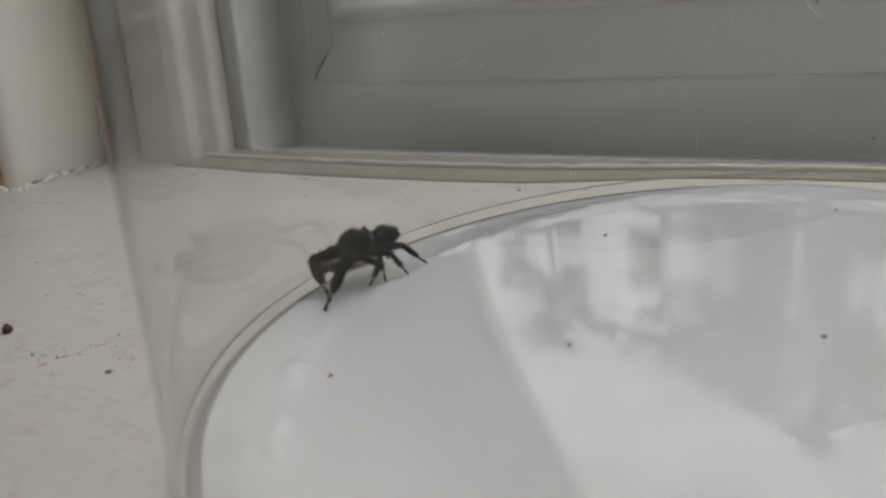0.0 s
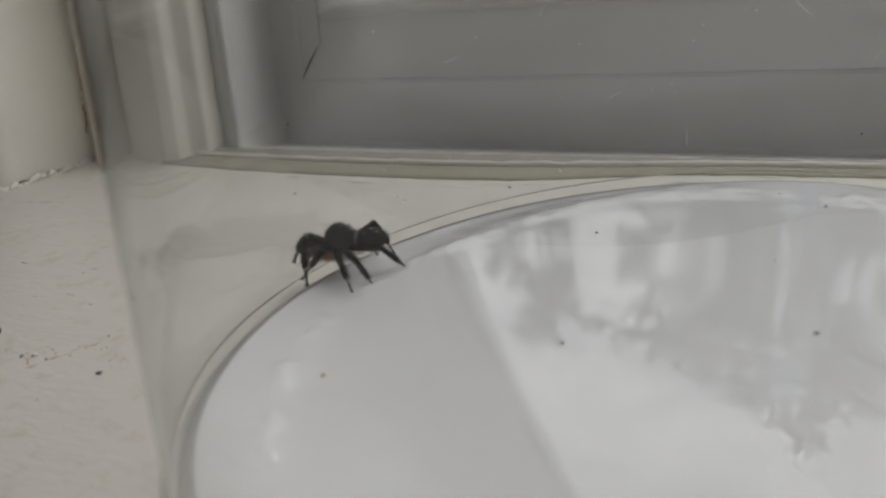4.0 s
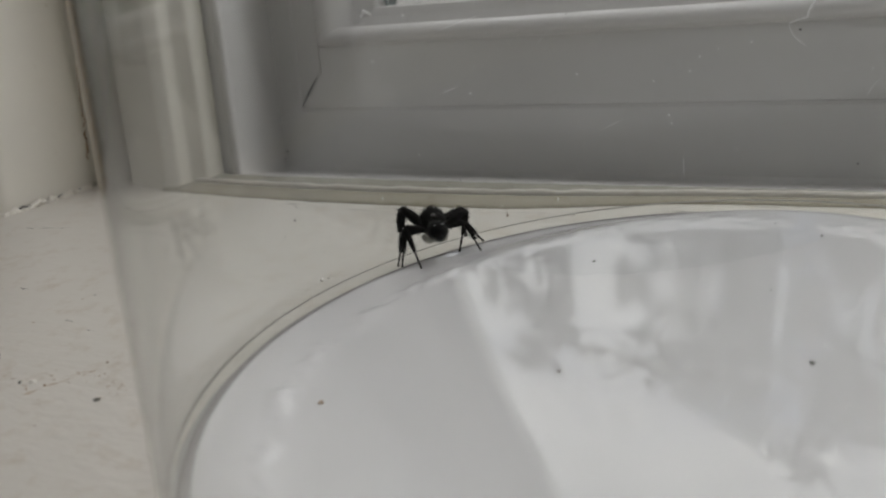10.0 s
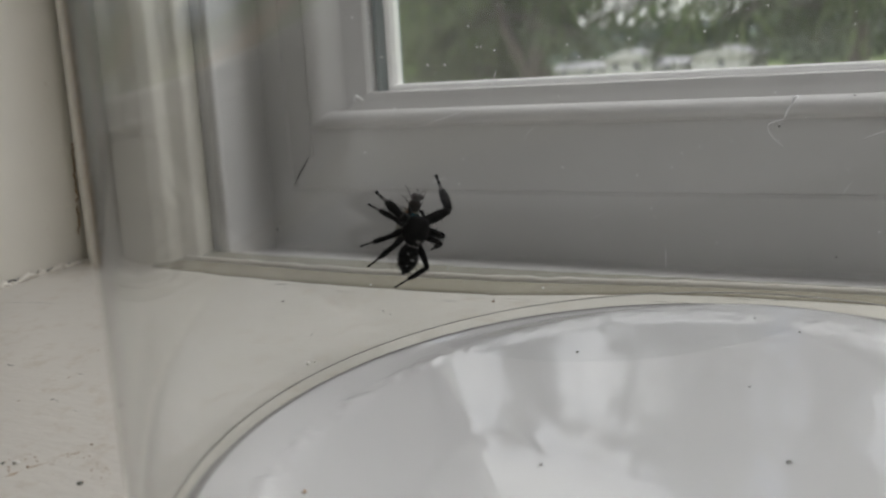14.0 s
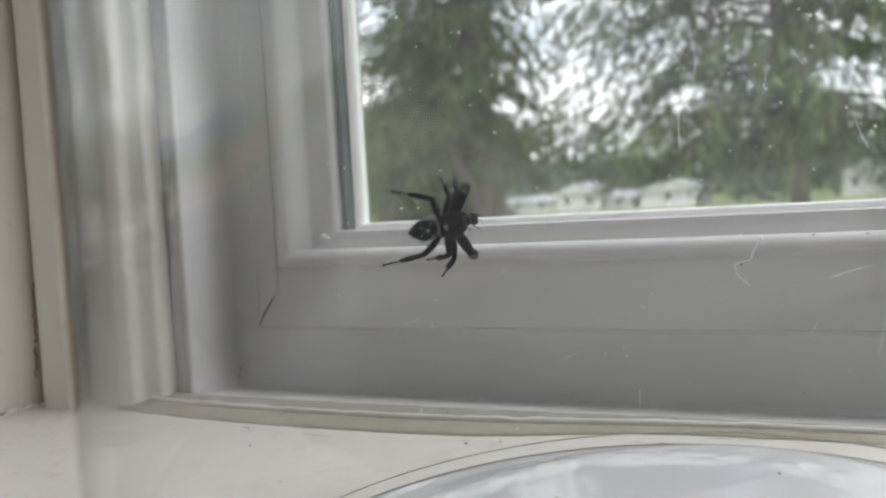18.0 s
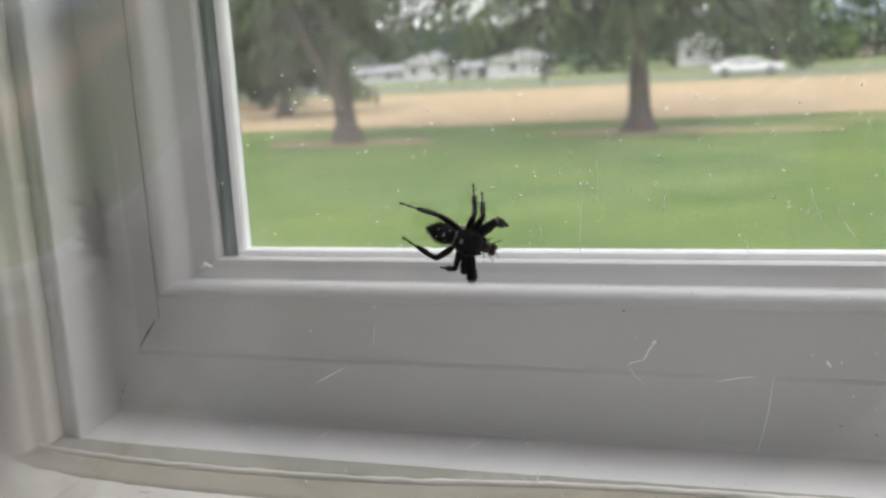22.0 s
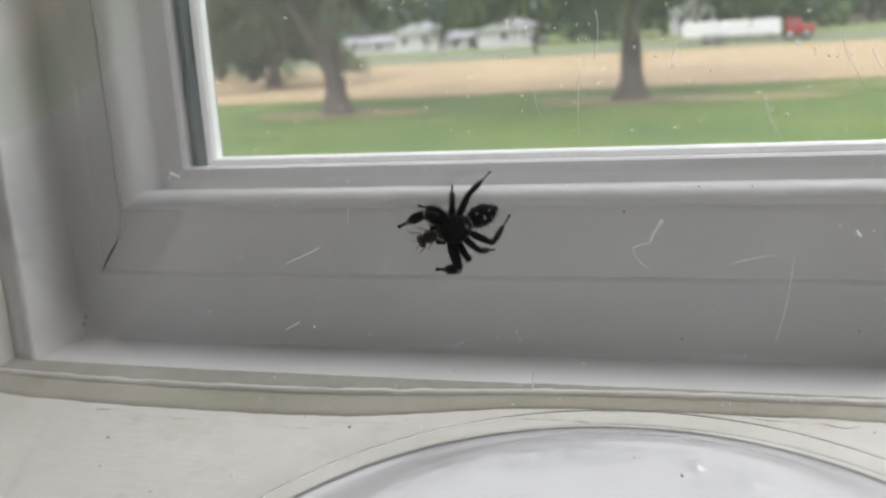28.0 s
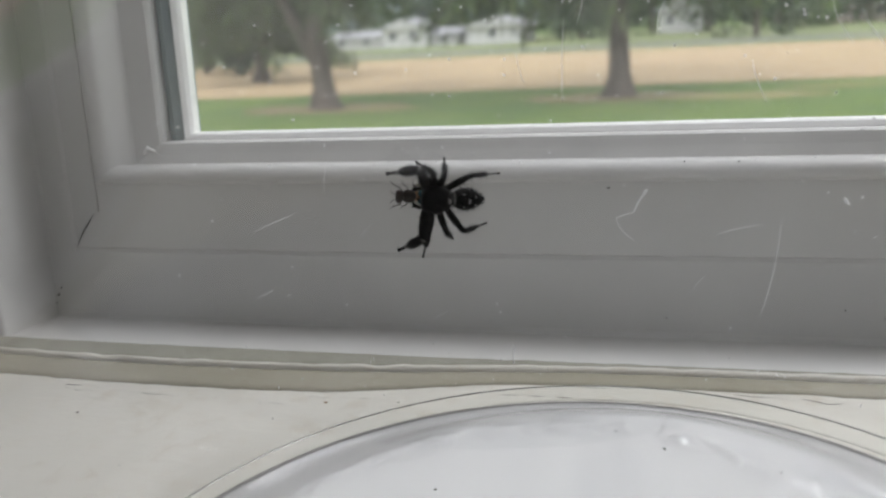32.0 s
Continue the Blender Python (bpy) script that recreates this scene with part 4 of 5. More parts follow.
# ---- room behind the camera, unseen, with a back opening made up for the fill lamp ----
M_WALL = plain("room_wall", (0.22, 0.21, 0.18), 0.9, scale=5, vary=0.04)
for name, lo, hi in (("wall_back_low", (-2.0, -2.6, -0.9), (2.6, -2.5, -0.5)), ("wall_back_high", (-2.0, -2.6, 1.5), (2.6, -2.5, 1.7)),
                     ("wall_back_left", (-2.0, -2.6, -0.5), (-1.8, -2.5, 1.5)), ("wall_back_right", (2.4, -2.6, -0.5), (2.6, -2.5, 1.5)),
                     ("wall_left", (-2.1, -2.6, -0.9), (-2.0, -0.0, 1.7)), ("wall_right", (2.6, -2.6, -0.9), (2.7, 0.0, 1.7)),
                     ("wall_front_left", (-2.0, -0.058, -0.9), (-0.075, 0.012, 1.7)), ("wall_front_right", (0.98, -0.058, -0.9), (2.6, 0.012, 1.7)),
                     ("wall_below", (-0.075, -0.058, -0.9), (0.98, 0.012, -0.045)), ("wall_above", (-0.075, -0.058, 1.2), (0.98, 0.012, 1.7)),
                     ("ceiling", (-2.1, -2.6, 1.7), (2.7, 0.012, 1.8)), ("floor", (-2.1, -2.6, -2.2), (2.7, 0.012, -0.9))):
    tagged(link(name, box(lo, hi), M_WALL), "plain pale painted " + name.split("_")[0], name.split("_")[0], kind="structure")


# unseen curtain added to keep the sky out of the cup's reflections
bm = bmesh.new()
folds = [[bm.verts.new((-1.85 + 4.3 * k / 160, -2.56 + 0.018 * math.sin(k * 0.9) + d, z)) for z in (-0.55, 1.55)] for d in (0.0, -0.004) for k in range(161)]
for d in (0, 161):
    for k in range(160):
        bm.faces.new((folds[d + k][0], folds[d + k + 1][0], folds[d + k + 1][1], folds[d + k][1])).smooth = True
tagged(link("curtain", bm, M_WALL), "unseen plain curtain added over the made-up back opening", "curtain", kind="structure")

# ---- the jumping spider and its prey ----
MM = 0.001


def hairy(name, lo, hi, rough, scale=2500, spec=0.5):
    m, nt, b = mat(name)
    n = noise_tex(nt, scale, 5, 0.7)
    nt.links.new(ramp(nt, n, [(0.35, lo), (0.75, hi)]), b.inputs["Base Color"])
    put(b, rough=rough, spec=spec)
    bump(nt, b, n, 0.8, 0.0001)
    return m


M_BLACK = hairy("black_hair", (0.001, 0.001, 0.001), (0.006, 0.006, 0.006), 0.4, spec=0.06)
M_LEGBLACK = hairy("leg_hair", (0.001, 0.001, 0.001), (0.007, 0.0065, 0.006), 0.45, 4000, 0.06)
M_PALE = hairy("white_scales", (0.35, 0.35, 0.34), (0.75, 0.74, 0.72), 0.7, 6000)
M_GREYBAND = hairy("grey_band", (0.05, 0.048, 0.045), (0.30, 0.285, 0.265), 0.6, 6000)
m, nt, b = mat("iridescent_fang")
b.inputs["Base Color"].default_value = (0.02, 0.16, 0.20, 1)
put(b, rough=0.25, metal=0.85)
M_FANG = m
m, nt, b = mat("eye_black")
b.inputs["Base Color"].default_value = (0.004, 0.004, 0.005, 1)
put(b, rough=0.05, coat=1.0)
M_EYE = m

spider = tagged(new("jumping_spider"), "black hairy jumping spider with white abdomen spots, carrying prey", "spider")


def mm(bm):
    bmesh.ops.scale(bm, vec=(MM, MM, MM), verts=bm.verts[:])
    return bm


def fuzz(bm, count, seed, length, radius, zone=None):
    """Adds fine standing hairs over a rounded body."""
    rng = random.Random(seed)
    bm.faces.ensure_lookup_table()
    faces = [f for f in bm.faces if zone is None or zone(f.calc_center_median())]
    for _ in range(count):
        f = rng.choice(faces)
        p = f.calc_center_median()
        n = f.normal if f.normal.length > 0 else Vector((0, 0, 1))
        d = (n + Vector((rng.uniform(-0.5, 0.5), rng.uniform(-1.0, 0.2), rng.uniform(-0.4, 0.4)))).normalized()
        s0 = d.orthogonal().normalized() * radius
        t0 = d.cross(s0)
        L = length * rng.uniform(0.5, 1.3)
        a0, a1, a2, tip = (bm.verts.new(q) for q in (p + s0, p - s0 * 0.5 + t0 * 0.87, p - s0 * 0.5 - t0 * 0.87, p + d * L))
        for tri in ((a0, a1, tip), (a1, a2, tip), (a2, a0, tip)):
            bm.faces.new(tri)
    return bm


def carapace(v):
    v.x *= 1.0 + 0.10 * v.y - 0.12 * v.y * v.y
    v.z *= 1.0 if v.z < 0 else 1.05 - 0.25 * max(0, -v.y)
    if v.y > 0.72:
        v.y = 0.72 + (v.y - 0.72) * 0.55
    return v


def paunch(v):
    v.x *= 1.0 + 0.12 * v.y
    v.z *= 1.0 + 0.05 * v.y
    if v.y < -0.5:
        v.x *= 1 - 0.28 * (-0.5 - v.y) / 0.5
    return v


bm = ellipsoid((0, 0.05, 0.4), (1.9, 2.35, 1.85), 28, 18, carapace)
bm.normal_update()
head = part("cephalothorax", mm(fuzz(bm, 700, 1, 0.5, 0.022)), M_BLACK, spider)
bm = ellipsoid((0, -3.95, 0.25), (1.42, 2.1, 1.3), 30, 20, paunch)
bm.normal_update()
belly = part("abdomen", mm(fuzz(bm, 900, 2, 0.5, 0.022)), M_BLACK, spider, "black hairy abdomen with white spots")
part("pedicel", mm(tube([(0, -1.5, 0.0), (0, -2.3, 0.05)], [0.45, 0.45], 10)), M_BLACK, spider)


def spot(x, y, lx, ly):
    """A white patch lying on the curve of the abdomen."""
    bm = bmesh.new()
    n = 10
    def lift(px, py):
        u, w = px / 1.42, (py + 3.95) / 2.1
        return 0.25 + 1.3 * math.sqrt(max(0.02, 1 - u * u - w * w)) + 0.03
    c = bm.verts.new((x, y, lift(x, y) + 0.02))
    rim = [bm.verts.new((x + lx * math.cos(k * 2 * math.pi / n), y + ly * math.sin(k * 2 * math.pi / n), lift(x + lx * math.cos(k * 2 * math.pi / n), y + ly * math.sin(k * 2 * math.pi / n)))) for k in range(n)]
    for k in range(n):
        bm.faces.new((c, rim[k], rim[(k + 1) % n]))
    return part("white_spot", mm(bm), M_PALE, belly, "white scale spot")


spot(0, -4.05, 0.34, 0.18)
spot(-0.52, -4.9, 0.13, 0.08)
spot(0.52, -4.9, 0.13, 0.08)
spot(-0.85, -3.3, 0.08, 0.22)
spot(0.85, -3.3, 0.08, 0.22)
part("pale_band", mm(tube([(1.15 * math.cos(a), -2.05 - 0.15 * math.sin(a), 0.25 + 1.0 * math.sin(a)) for a in (0.2, 0.7, 1.2, 1.57, 1.94, 2.44, 2.94)], [0.06, 0.10, 0.11, 0.11, 0.11, 0.10, 0.06], 6)), M_GREYBAND, belly, "grey basal band")
part("pale_patch", mm(ellipsoid((0, -1.35, 1.72), (0.42, 0.3, 0.16), 12, 8)), M_GREYBAND, head, "pale hair patch")
part("spinneret", mm(tube([(0, -5.85, 0.1), (0, -6.25, 0.0)], [0.32, 0.14], 8)), M_BLACK, belly)
for x, y, z, r in ((0.42, 1.68, 0.75, 0.38), (-0.42, 1.68, 0.75, 0.38), (1.05, 1.42, 0.85, 0.24), (-1.05, 1.42, 0.85, 0.24), (1.30, -0.15, 1.40, 0.18), (-1.30, -0.15, 1.40, 0.18)):
    part("eye", mm(ellipsoid((x, y, z), (r, r, r), 14, 10)), M_EYE, head)
for sx in (-1, 1):
    part("chelicera", mm(tube([(0.42 * sx, 1.55, -0.25), (0.46 * sx, 1.95, -0.7), (0.40 * sx, 2.05, -1.3)], [0.36, 0.40, 0.22], 10)), M_FANG, spider, "metallic blue-green chelicera")
    part("pedipalp", mm(tube([(1.0 * sx, 1.3, -0.35), (1.25 * sx, 2.1, -0.15), (1.05 * sx, 2.7, -0.7), (0.9 * sx, 2.85, -1.2)], [0.2, 0.24, 0.3, 0.16], 8)), M_LEGBLACK, spider)

COXA = ((1.15, 1.15, -0.45), (1.35, 0.45, -0.5), (1.35, -0.35, -0.5), (1.1, -1.15, -0.45))
UPPER = (4.3, 3.3, 3.2, 4.1)
LOWER = (5.6, 4.5, 4.6, 6.0)
GIRTH = (0.78, 0.54, 0.49, 0.50)
ELBOW = (0.8, 0.6, 0.5, 0.6)
LEGS = {}


def hinge(d, up):
    """A frame whose y axis runs along d, with z leaning towards up."""
    d = d.normalized()
    x = d.cross(up)
    x = x.normalized() if x.length > 1e-4 else d.orthogonal().normalized()
    return Matrix((x, d, x.cross(d))).transposed().to_4x4()


def make_leg(side, i):
    u, l, g = UPPER[i], LOWER[i], GIRTH[i]
    rng = random.Random(50 + i + 10 * side)
    bm = tube([(0, -0.1, 0), (0, u * 0.2, 0), (0, u * 0.5, 0.08), (0, u * 0.85, 0.05), (0, u + 0.12, 0)], [g * 0.55, g * 0.85, g, g * 0.78, g * 0.62], 12)
    bm.normal_update()
    leg = part("leg", mm(fuzz(bm, 260 if i == 0 else 140, 60 + i, 0.42, 0.018)), M_LEGBLACK, spider)
    k = 1.15 if i == 0 else 1.0
    bm = tube([(0, -0.1, 0), (0, l * 0.10, 0.05), (0, l * 0.22, 0.06), (0, l * 0.40, 0.04), (0, l * 0.54, 0), (0, l * 0.58, 0)], [g * 0.6, g * 0.66, g * 0.72 * k, g * 0.74 * k, g * 0.5, g * 0.36], 12)
    bm.normal_update()
    for f in bm.faces:
        f.material_index = 1 if i == 0 and f.calc_center_median().y < l * 0.02 else 0
    shin = part("lower_leg", mm(fuzz(bm, 280 if i == 0 else 150, 80 + i, 0.42, 0.018)), M_LEGBLACK, leg)
    bm = tube([(0, l * 0.57, 0), (0, l * 0.66, 0), (0, l * 0.72, 0)], [g * 0.30, g * 0.34, g * 0.26], 10)
    join(bm, tube([(0, l * 0.83, -0.02), (0, l * 0.87, -0.02)], [g * 0.25, g * 0.24], 10))
    join(bm, tube([(0, l * 0.72, 0), (0, l * 0.83, -0.02)], [g * 0.30, g * 0.28], 10))
    join(bm, tube([(0, l * 0.86, -0.02), (0, l * 0.93, -0.02), (0, l * 0.985, -0.03), (0, l * 1.0, -0.05)], [g * 0.24, g * 0.27, g * 0.38, g * 0.20], 10))
    for f in bm.faces:
        c = f.calc_center_median().y / l
        f.material_index = 1 if 0.60 < c < 0.70 or 0.80 < c < 0.88 else 0
    bmesh.ops.scale(bm, vec=(MM, MM, MM), verts=bm.verts[:])
    me = link("lower_leg_tip", bm, [M_LEGBLACK, M_GREYBAND])
    # the tip belongs to the lower leg's own mesh
    base = bmesh.new()
    base.from_mesh(shin.data)
    tip = bmesh.new()
    tip.from_mesh(me.data)
    join(base, tip)
    base.to_mesh(shin.data)
    base.free()
    shin.data.materials.append(M_GREYBAND)
    bpy.data.objects.remove(me)
    LEGS[side, i] = leg, shin


for side in (-1, 1):
    for i in range(4):
        make_leg(side, i)


def bend(side, i, foot):
    """Turns of the upper and lower leg that set the foot on a place, in millimetres."""
    u, l = UPPER[i], LOWER[i]
    hip = Vector((COXA[i][0] * side, COXA[i][1], COXA[i][2]))
    d = Vector(foot) - hip
    reach = min(max(d.length, abs(u - l) + 0.6), (u + l) * 0.985)
    way = d.normalized()
    up = Vector((ELBOW[i] * side, 0, 1))
    up = (up - way * up.dot(way)).normalized()
    ca = (u * u + reach * reach - l * l) / (2 * u * reach)
    knee = way * (u * ca) + up * (u * math.sqrt(max(0.0, 1 - ca * ca)))
    upper = hinge(knee, up)
    upper.translation = hip * MM
    lower = hinge(way * reach - knee, up)
    lower.translation = (hip + knee) * MM
    return upper, upper.inverted() @ lower


def steps(side, i, feet):
    leg, shin = LEGS[side, i]
    poses = [(t, *bend(side, i, (x, y, z))) for t, x, y, z in feet]
    poses.append((32.0, *poses[-1][1:])) if poses[-1][0] < 32 else None
    walk(leg, [(t, up) for t, up, _ in poses])
    walk(shin, [(t, low) for t, _, low in poses])


# the fly that it carries
M_FLYBODY = hairy("fly_body", (0.006, 0.005, 0.004), (0.035, 0.025, 0.016), 0.4, 3000, 0.3)
M_FLYEYE = plain("fly_eye", (0.022, 0.010, 0.008), 0.3, scale=9000, vary=0.4)
M_AMBER = plain("fly_amber", (0.24, 0.12, 0.05), 0.45, scale=4000, vary=0.3)
m, nt, b = mat("fly_wing")
b.inputs["Base Color"].default_value = (0.55, 0.53, 0.46, 1)
put(b, rough=0.25)
b.inputs["Alpha"].default_value = 0.6
M_WING = m
fly = tagged(new("fly"), "dead brown fly with clear wings held in the spider's jaws", "fly")
part("head", mm(ellipsoid((0, 4.55, -1.25), (0.85, 0.55, 0.75), 16, 12)), M_FLYBODY, fly)
for sx in (-1, 1):
    part("eye", mm(ellipsoid((0.5 * sx, 4.65, -1.15), (0.42, 0.45, 0.58), 12, 10)), M_FLYEYE, fly, "dark red compound eye")
    part("wing", mm(ellipsoid((0.95 * sx, 0.2, -2.0), (0.85, 2.7, 0.03), 18, 6)), M_WING, fly, "clear folded wing")
    for k, (dy, zz) in enumerate(((4.0, -1.6), (3.4, -1.7), (2.8, -1.6))):
        part("leg", mm(tube([(0.4 * sx, dy, zz), (1.1 * sx, dy + 0.5 - 0.4 * k, zz + 0.3), (1.5 * sx, dy + 1.4 - 0.7 * k, zz - 0.2), (1.9 * sx, dy + 1.7 - 0.9 * k, zz - 0.5)], [0.09, 0.07, 0.06, 0.04], 6)), M_FLYBODY, fly)
    part("antenna", mm(tube([(0.2 * sx, 5.0, -1.1), (0.45 * sx, 5.5, -0.9), (0.9 * sx, 5.8, -1.0)], [0.06, 0.05, 0.03], 6)), M_FLYBODY, fly)
bm = ellipsoid((0, 3.35, -1.35), (0.9, 1.0, 0.8), 16, 12)
bm.normal_update()
part("thorax", mm(fuzz(bm, 120, 5, 0.3, 0.014)), M_FLYBODY, fly)
part("abdomen", mm(ellipsoid((0, 1.7, -1.9), (0.85, 1.5, 0.7), 16, 12)), M_AMBER, fly, "amber striped abdomen")


def motions():
    body_rows = [
        (0, pose(0.0729, -0.0881, 0.0086, -4.1, -2.3, 151.0)),
        (1, pose(0.0725, -0.0879, 0.0085, -4.1, -2.1, 152.7)),
        (2, pose(0.0723, -0.0879, 0.0092, -3.7, -2.8, 142.6)),
        (3, pose(0.0709, -0.0854, 0.0088, -0.9, -4.6, 100.6)),
        (6, pose(0.0704, -0.0869, 0.0082, -2.8, -3.7, 127.8)),
        (7, pose(0.0706, -0.0852, 0.0083, -0.8, -4.6, 100.3)),
        (8, pose(0.0715, -0.0833, 0.0087, 0.9, -4.6, 79.0)),
        (9, pose(0.0729, -0.0741, 0.0094, 3.6, -3.0, 39.8)),
        (10, pose(0.0739, -0.0676, 0.0099, 3.6, -2.9, 39.2)),
        (11, pose(0.0756, -0.0659, 0.0101, 4.0, -2.4, 31.2)),
        (11.5, pose(0.0751, -0.0675, 0.0125, 48.7, -3.2, 48.7)),
        (12, pose(0.0746, -0.0689, 0.0129, 92.3, -16.0, 60.8)),
        (13, pose(0.0740, -0.0709, 0.0172, 92.1, 21.2, 66.0)),
        (14, pose(0.0751, -0.0698, 0.0219, 92.2, 20.1, 63.8)),
        (17, pose(0.0789, -0.0665, 0.0373, 92.8, 23.2, 57.3)),
        (17.5, pose(0.0806, -0.0647, 0.0394, 95.6, 53.0, 58.4)),
        (18, pose(0.0824, -0.0630, 0.0414, 112.6, 82.5, 74.0)),
        (19, pose(0.0851, -0.0613, 0.0489, 102.2, 74.8, 59.0)),
        (20, pose(0.0907, -0.0574, 0.0544, 110.2, 79.5, 58.6)),
        (21, pose(0.0937, -0.0560, 0.0596, 96.5, 53.4, 39.1)),
        (21.5, pose(0.0949, -0.0550, 0.0568, 126.6, 82.6, 68.6)),
        (22, pose(0.0961, -0.0540, 0.0540, -99.5, 65.1, -158.1)),
        (23, pose(0.0999, -0.0525, 0.0568, -94.5, 17.9, -157.6)),
        (24, pose(0.1002, -0.0519, 0.0538, -94.7, -22.6, -156.7)),
        (27, pose(0.0948, -0.0523, 0.0377, -96.3, -49.0, -148.1)),
        (28, pose(0.0951, -0.0522, 0.0381, -101.4, -68.4, -143.0)),
        (29, pose(0.0962, -0.0513, 0.0361, -96.6, -50.6, -149.6)),
        (30, pose(0.0964, -0.0512, 0.0360, -95.8, -43.5, -150.8)),
        (31, pose(0.0950, -0.0519, 0.0363, -114.7, -80.0, -129.4)),
        (32, pose(0.0953, -0.0519, 0.0376, 129.8, -83.5, -13.6)),
    ]
    # where each foot stands, in millimetres from the body's middle
    steps(-1, 0, [(0, -4.2, 7.1, -4.7), (1, -3.8, 7.0, -4.6), (2, -3.6, 7.1, -5.3), (3, -2.1, 6.4, -0.7), (6, -3.4, 6.0, -4.2), (7, -7.9, 4.1, -0.2), (8, -6.0, -0.1, -0.4), (9, -5.5, 6.0, -4.4), (10, -5.2, -0.6, -2.6), (11, -5.5, 6.0, -4.4), (11.5, -3.0, 6.2, -3.3), (12, -0.6, 6.4, -2.1), (13, -4.0, 4.5, -2.2), (14, -6.2, 3.8, -2.1), (17, -5.3, 6.0, -2.1), (17.5, -5.1, 5.4, -2.1), (18, -4.9, 4.9, -2.1), (19, -4.2, 5.6, -2.0), (20, -6.5, 3.9, -2.1), (21, -4.1, 4.3, -2.2), (21.5, -4.0, 4.9, -2.1), (22, -3.9, 5.5, -2.0), (23, -4.2, 6.6, -2.6), (24, -4.4, 7.2, -3.2), (27, -4.0, 4.2, -3.0), (28, -5.2, 4.3, -2.9), (29, -4.5, 6.0, -3.0), (30, -3.5, 5.2, -3.0), (31, -4.5, 4.8, -2.6), (32, -7.6, 4.2, -2.6)])
    steps(-1, 1, [(0, -1.5, -0.5, -4.7), (1, -3.0, -0.1, -4.6), (2, -1.1, -0.1, -5.3), (3, -7.8, -4.2, -4.7), (6, -7.2, -0.3, -4.2), (7, -8.0, -0.6, -4.2), (8, -5.8, 0.5, -4.4), (9, -5.5, -3.3, -4.4), (10, -5.5, -3.1, -4.4), (11, -6.0, 3.2, -4.4), (11.5, -6.2, 3.3, -3.1), (12, -6.4, 3.4, -1.9), (13, -5.7, 3.7, -2.2), (14, -6.9, 1.9, -2.1), (17, -8.0, 0.4, -2.0), (17.5, -7.0, 1.8, -2.3), (18, -6.0, 3.2, -2.6), (19, -6.7, 2.6, -2.3), (20, -4.6, 1.0, -2.4), (21, -6.4, 0.2, -2.3), (21.5, -6.7, 0.2, -2.3), (22, -7.0, 0.2, -2.2), (23, -6.5, -0.2, -2.2), (24, -5.0, -0.2, -2.7), (27, -5.6, 1.1, -3.0), (28, -5.7, -0.4, -3.0), (29, -5.9, 2.1, -3.1), (30, -5.8, 1.8, -3.0), (31, -7.3, -0.1, -3.1), (32, -9.2, 0.9, -3.0)])
    steps(-1, 2, [(0, -3.0, -5.4, -4.7), (1, -3.4, -5.3, -4.6), (2, -4.9, -3.3, -5.3), (3, -3.6, -6.6, -4.7), (6, -6.2, -1.2, -4.2), (7, -2.8, -4.8, -4.2), (8, -3.3, -0.4, -4.4), (9, -6.0, -2.5, -4.4), (10, -6.0, -2.5, -4.4), (11, -7.0, -4.8, -4.4), (11.5, -7.8, -2.0, -3.1), (12, -8.6, 0.7, -1.8), (13, -6.0, -4.7, -2.2), (14, -6.4, -3.9, -2.2), (17, -6.1, -1.9, -2.2), (17.5, -6.2, -0.5, -2.3), (18, -6.4, 0.9, -2.4), (19, -4.6, -0.7, -2.5), (20, -7.9, -0.6, -2.3), (21, -7.1, -0.9, -2.3), (21.5, -7.4, -1.2, -2.3), (22, -7.7, -1.5, -2.2), (23, -6.7, -2.1, -2.1), (24, -5.8, -2.0, -2.5), (27, -4.6, -3.1, -2.7), (28, -6.3, -3.9, -2.9), (29, -5.0, -1.9, -2.8), (30, -4.8, -2.0, -2.8), (31, -6.0, -2.2, -3.0), (32, -6.2, -3.1, -3.1)])
    steps(-1, 3, [(0, -1.7, -9.1, -4.7), (1, -2.4, -9.1, -4.6), (2, -2.0, -10.0, -5.3), (3, 3.0, -8.9, -4.7), (6, -3.0, -7.7, -4.2), (7, 7.5, -8.6, -4.2), (8, -0.9, -2.9, -4.4), (9, -3.3, -5.6, -4.4), (10, -3.1, -5.2, -4.4), (11, -3.9, -3.7, -4.4), (11.5, -4.1, -5.2, -1.3), (12, -4.3, -6.7, 1.8), (13, -4.9, -5.7, -2.4), (14, -4.2, -6.4, -2.5), (17, -4.9, -8.1, -2.3), (17.5, -5.4, -7.5, -2.3), (18, -5.9, -6.9, -2.3), (19, -6.2, -6.6, -2.2), (20, -4.7, -7.8, -2.2), (21, -2.4, -9.4, -2.3), (21.5, -2.1, -10.0, -2.2), (22, -1.7, -10.6, -2.0), (23, -4.9, -6.5, -2.2), (24, -2.5, -9.8, -2.0), (27, -5.1, -7.1, -2.3), (28, -2.6, -7.7, -2.4), (29, -2.8, -6.5, -2.4), (30, -3.1, -6.4, -2.4), (31, -4.5, -7.2, -2.6), (32, -4.0, -7.5, -2.8)])
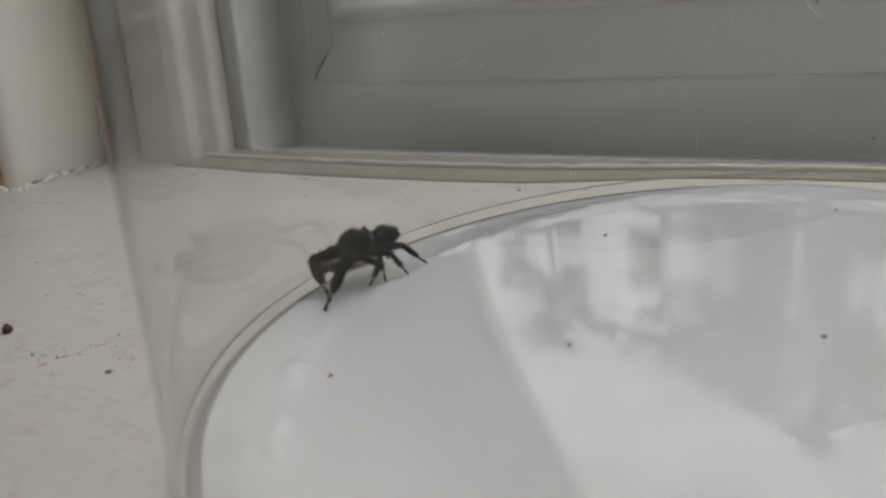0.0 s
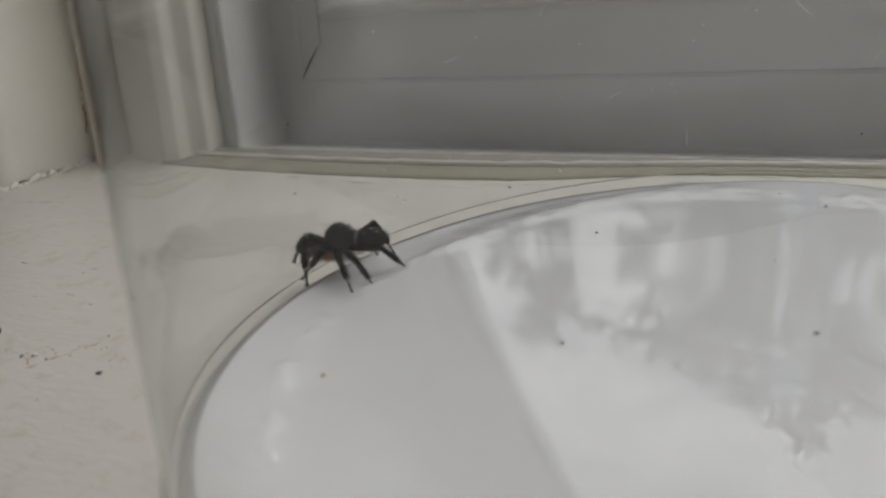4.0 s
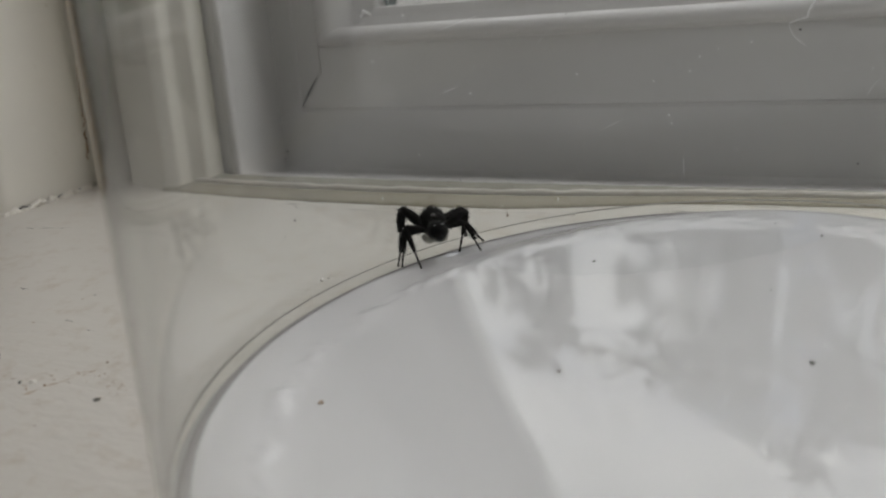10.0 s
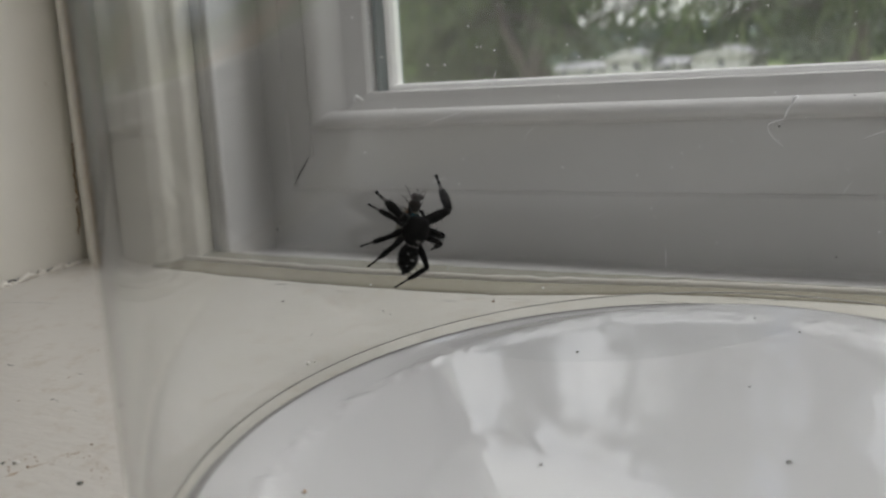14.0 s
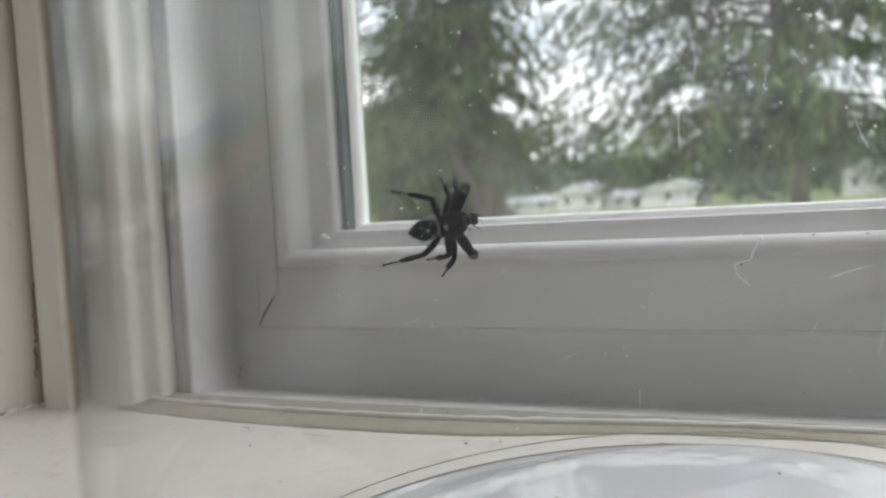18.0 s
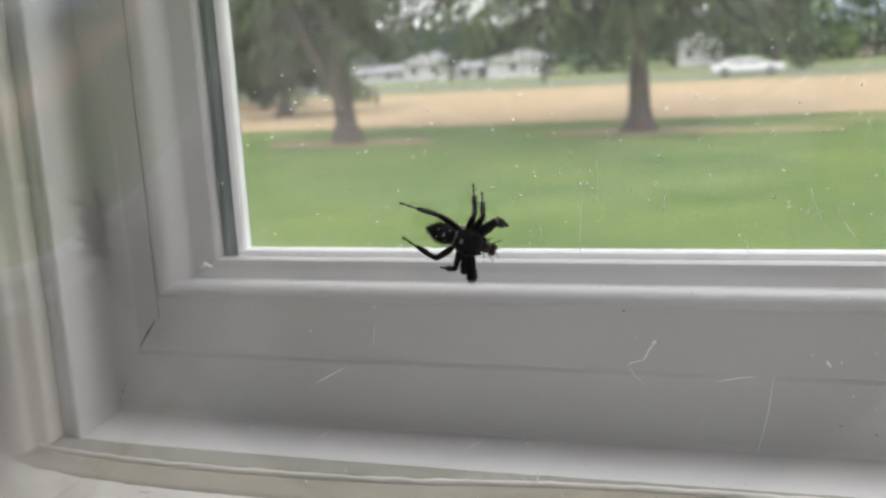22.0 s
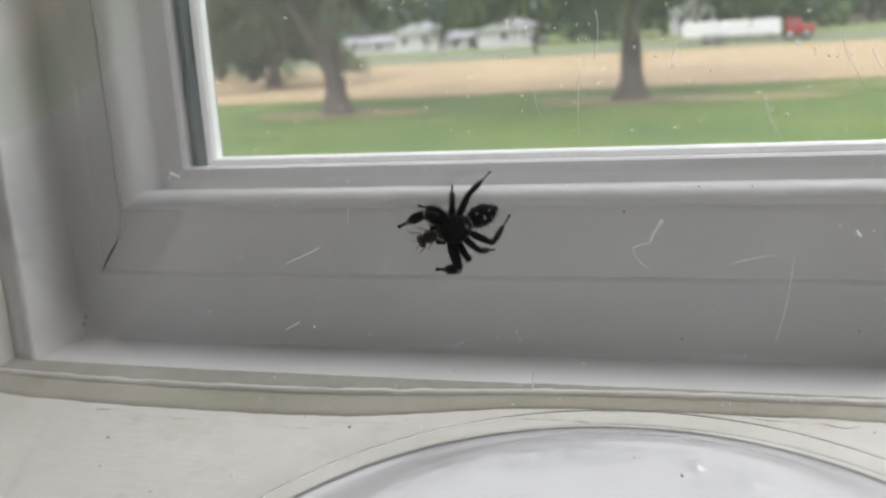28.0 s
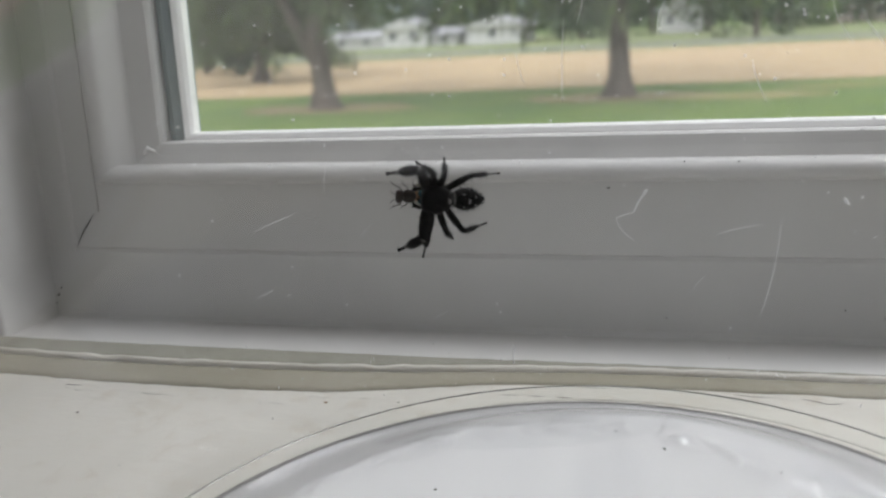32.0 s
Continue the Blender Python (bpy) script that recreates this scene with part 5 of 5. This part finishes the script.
    steps(1, 0, [(0, -2.1, 5.3, -4.7), (1, -2.1, 5.5, -4.6), (2, -4.0, 4.2, -5.3), (3, -2.5, 4.3, -4.7), (6, -4.3, 5.3, -4.2), (7, 5.5, 6.0, -4.2), (8, 5.5, 6.0, -4.4), (9, 5.5, 6.0, -4.4), (10, 5.5, 6.0, -4.4), (11, 5.5, 6.0, -4.4), (11.5, 4.4, 4.1, -3.3), (12, 3.2, 2.3, -2.3), (13, 5.4, 6.9, -1.6), (14, 2.5, 8.3, -1.7), (17, 0.0, 8.6, -1.9), (17.5, 2.5, 6.6, -2.2), (18, 5.0, 4.6, -2.6), (19, 4.8, 5.7, -2.2), (20, 2.9, 4.7, -2.4), (21, 4.4, 2.6, -2.3), (21.5, 4.2, 3.4, -2.7), (22, 4.1, 4.1, -3.0), (23, 6.1, 5.6, -3.0), (24, 3.4, 5.1, -2.5), (27, 4.5, 5.8, -2.0), (28, 2.9, 6.5, -1.9), (29, 5.0, 5.5, -1.9), (30, 3.1, 6.2, -2.2), (31, 5.5, 4.8, -1.9), (32, 2.8, 6.2, -1.9)])
    steps(1, 1, [(0, 6.0, 3.2, -4.7), (1, 6.0, 3.2, -4.6), (2, -0.8, 1.0, -5.3), (3, -5.0, 0.2, -4.7), (6, 6.0, 3.2, -4.2), (7, -6.3, -1.2, -4.2), (8, 6.0, 3.2, -4.4), (9, 6.0, 3.2, -4.4), (10, 7.3, 1.9, -4.4), (11, 6.0, 3.2, -4.4), (11.5, 6.0, 3.2, -3.5), (12, 6.0, 3.2, -2.6), (13, 6.8, 0.0, -2.2), (14, 5.1, -0.3, -2.4), (17, 4.9, 2.2, -2.1), (17.5, 6.2, 0.7, -2.7), (18, 7.5, -0.7, -3.2), (19, 7.7, -0.2, -3.1), (20, 5.2, 2.3, -2.8), (21, 3.1, 3.1, -2.3), (21.5, 3.5, 2.3, -2.7), (22, 3.9, 1.6, -3.0), (23, 4.5, 1.9, -2.8), (24, 5.1, 3.7, -2.3), (27, 5.9, 2.0, -2.1), (28, 4.2, 2.9, -2.2), (29, 5.1, 3.6, -2.0), (30, 3.7, 2.4, -2.4), (31, 4.4, 1.6, -2.3), (32, 4.3, 2.4, -2.3)])
    steps(1, 2, [(0, -3.1, -2.0, -4.7), (1, -3.6, -3.6, -4.6), (2, 6.0, -2.5, -5.3), (3, 6.0, -2.5, -4.7), (6, 6.0, -2.5, -4.2), (7, 6.0, -2.5, -4.2), (8, 7.3, -1.1, -4.4), (9, 6.0, -2.5, -4.4), (10, 6.0, -2.5, -4.4), (11, 6.1, 2.9, -4.4), (11.5, 6.0, -3.0, -2.4), (12, 5.9, -8.9, -0.3), (13, 6.0, -3.3, -2.6), (14, 5.5, -2.1, -2.5), (17, 6.1, -3.4, -2.6), (17.5, 5.4, -3.0, -2.9), (18, 4.7, -2.7, -3.1), (19, 4.6, -0.8, -3.0), (20, 2.7, -5.4, -2.9), (21, 6.8, -4.1, -3.0), (21.5, 6.0, -2.6, -3.0), (22, 5.2, -1.1, -3.0), (23, 4.4, -4.8, -2.3), (24, 6.9, -3.0, -2.1), (27, 4.7, -4.4, -2.4), (28, 4.6, -2.2, -2.4), (29, 5.8, -3.4, -2.3), (30, 6.3, -2.8, -2.2), (31, 3.3, -3.4, -2.5), (32, 4.8, -1.3, -2.5)])
    steps(1, 3, [(0, 4.8, -6.5, -4.7), (1, 4.8, -6.5, -4.6), (2, -3.4, -6.4, -5.3), (3, 4.9, -4.7, -4.7), (6, 3.1, -8.3, -4.2), (7, 5.9, -4.1, -4.2), (8, 8.1, -3.4, -4.4), (9, 3.4, -1.2, -4.4), (10, 3.1, -1.1, -4.4), (11, 1.2, -0.8, -4.4), (11.5, 1.3, -4.4, -1.7), (12, 1.3, -7.9, 0.9), (13, 0.9, -8.2, -2.9), (14, 1.3, -8.5, -3.0), (17, 3.7, -8.2, -3.0), (17.5, 3.8, -8.9, -2.8), (18, 4.0, -9.7, -2.6), (19, 4.4, -7.3, -2.9), (20, 6.8, -4.6, -3.1), (21, 5.4, -8.8, -3.1), (21.5, 4.1, -8.5, -2.7), (22, 2.8, -8.3, -2.3), (23, 3.5, -5.4, -2.3), (24, 2.4, -7.3, -2.3), (27, 5.1, -6.2, -2.3), (28, 4.1, -7.6, -2.3), (29, 3.4, -7.8, -2.3), (30, 2.8, -8.5, -2.3), (31, 4.4, -6.0, -2.4), (32, 2.9, -8.7, -2.2)])
    walk(spider, body_rows)
    walk(fly, body_rows)
    # traffic: straight along the road at an even pace
    for thing, t0, x0, speed in ((CAR_A, 21.0, -9.7, 11.3), (CAR_B, 24.0, -8.6, 11.3), (TRUCK, 27.0, -9.2, 11.0)):
        walk(thing, [(t, pose(x0 + speed * (t - t0), 69.0, GZ + 0.04)) for t in (0.0, 8.0, 16.0, 24.0, 32.0)])


motions()
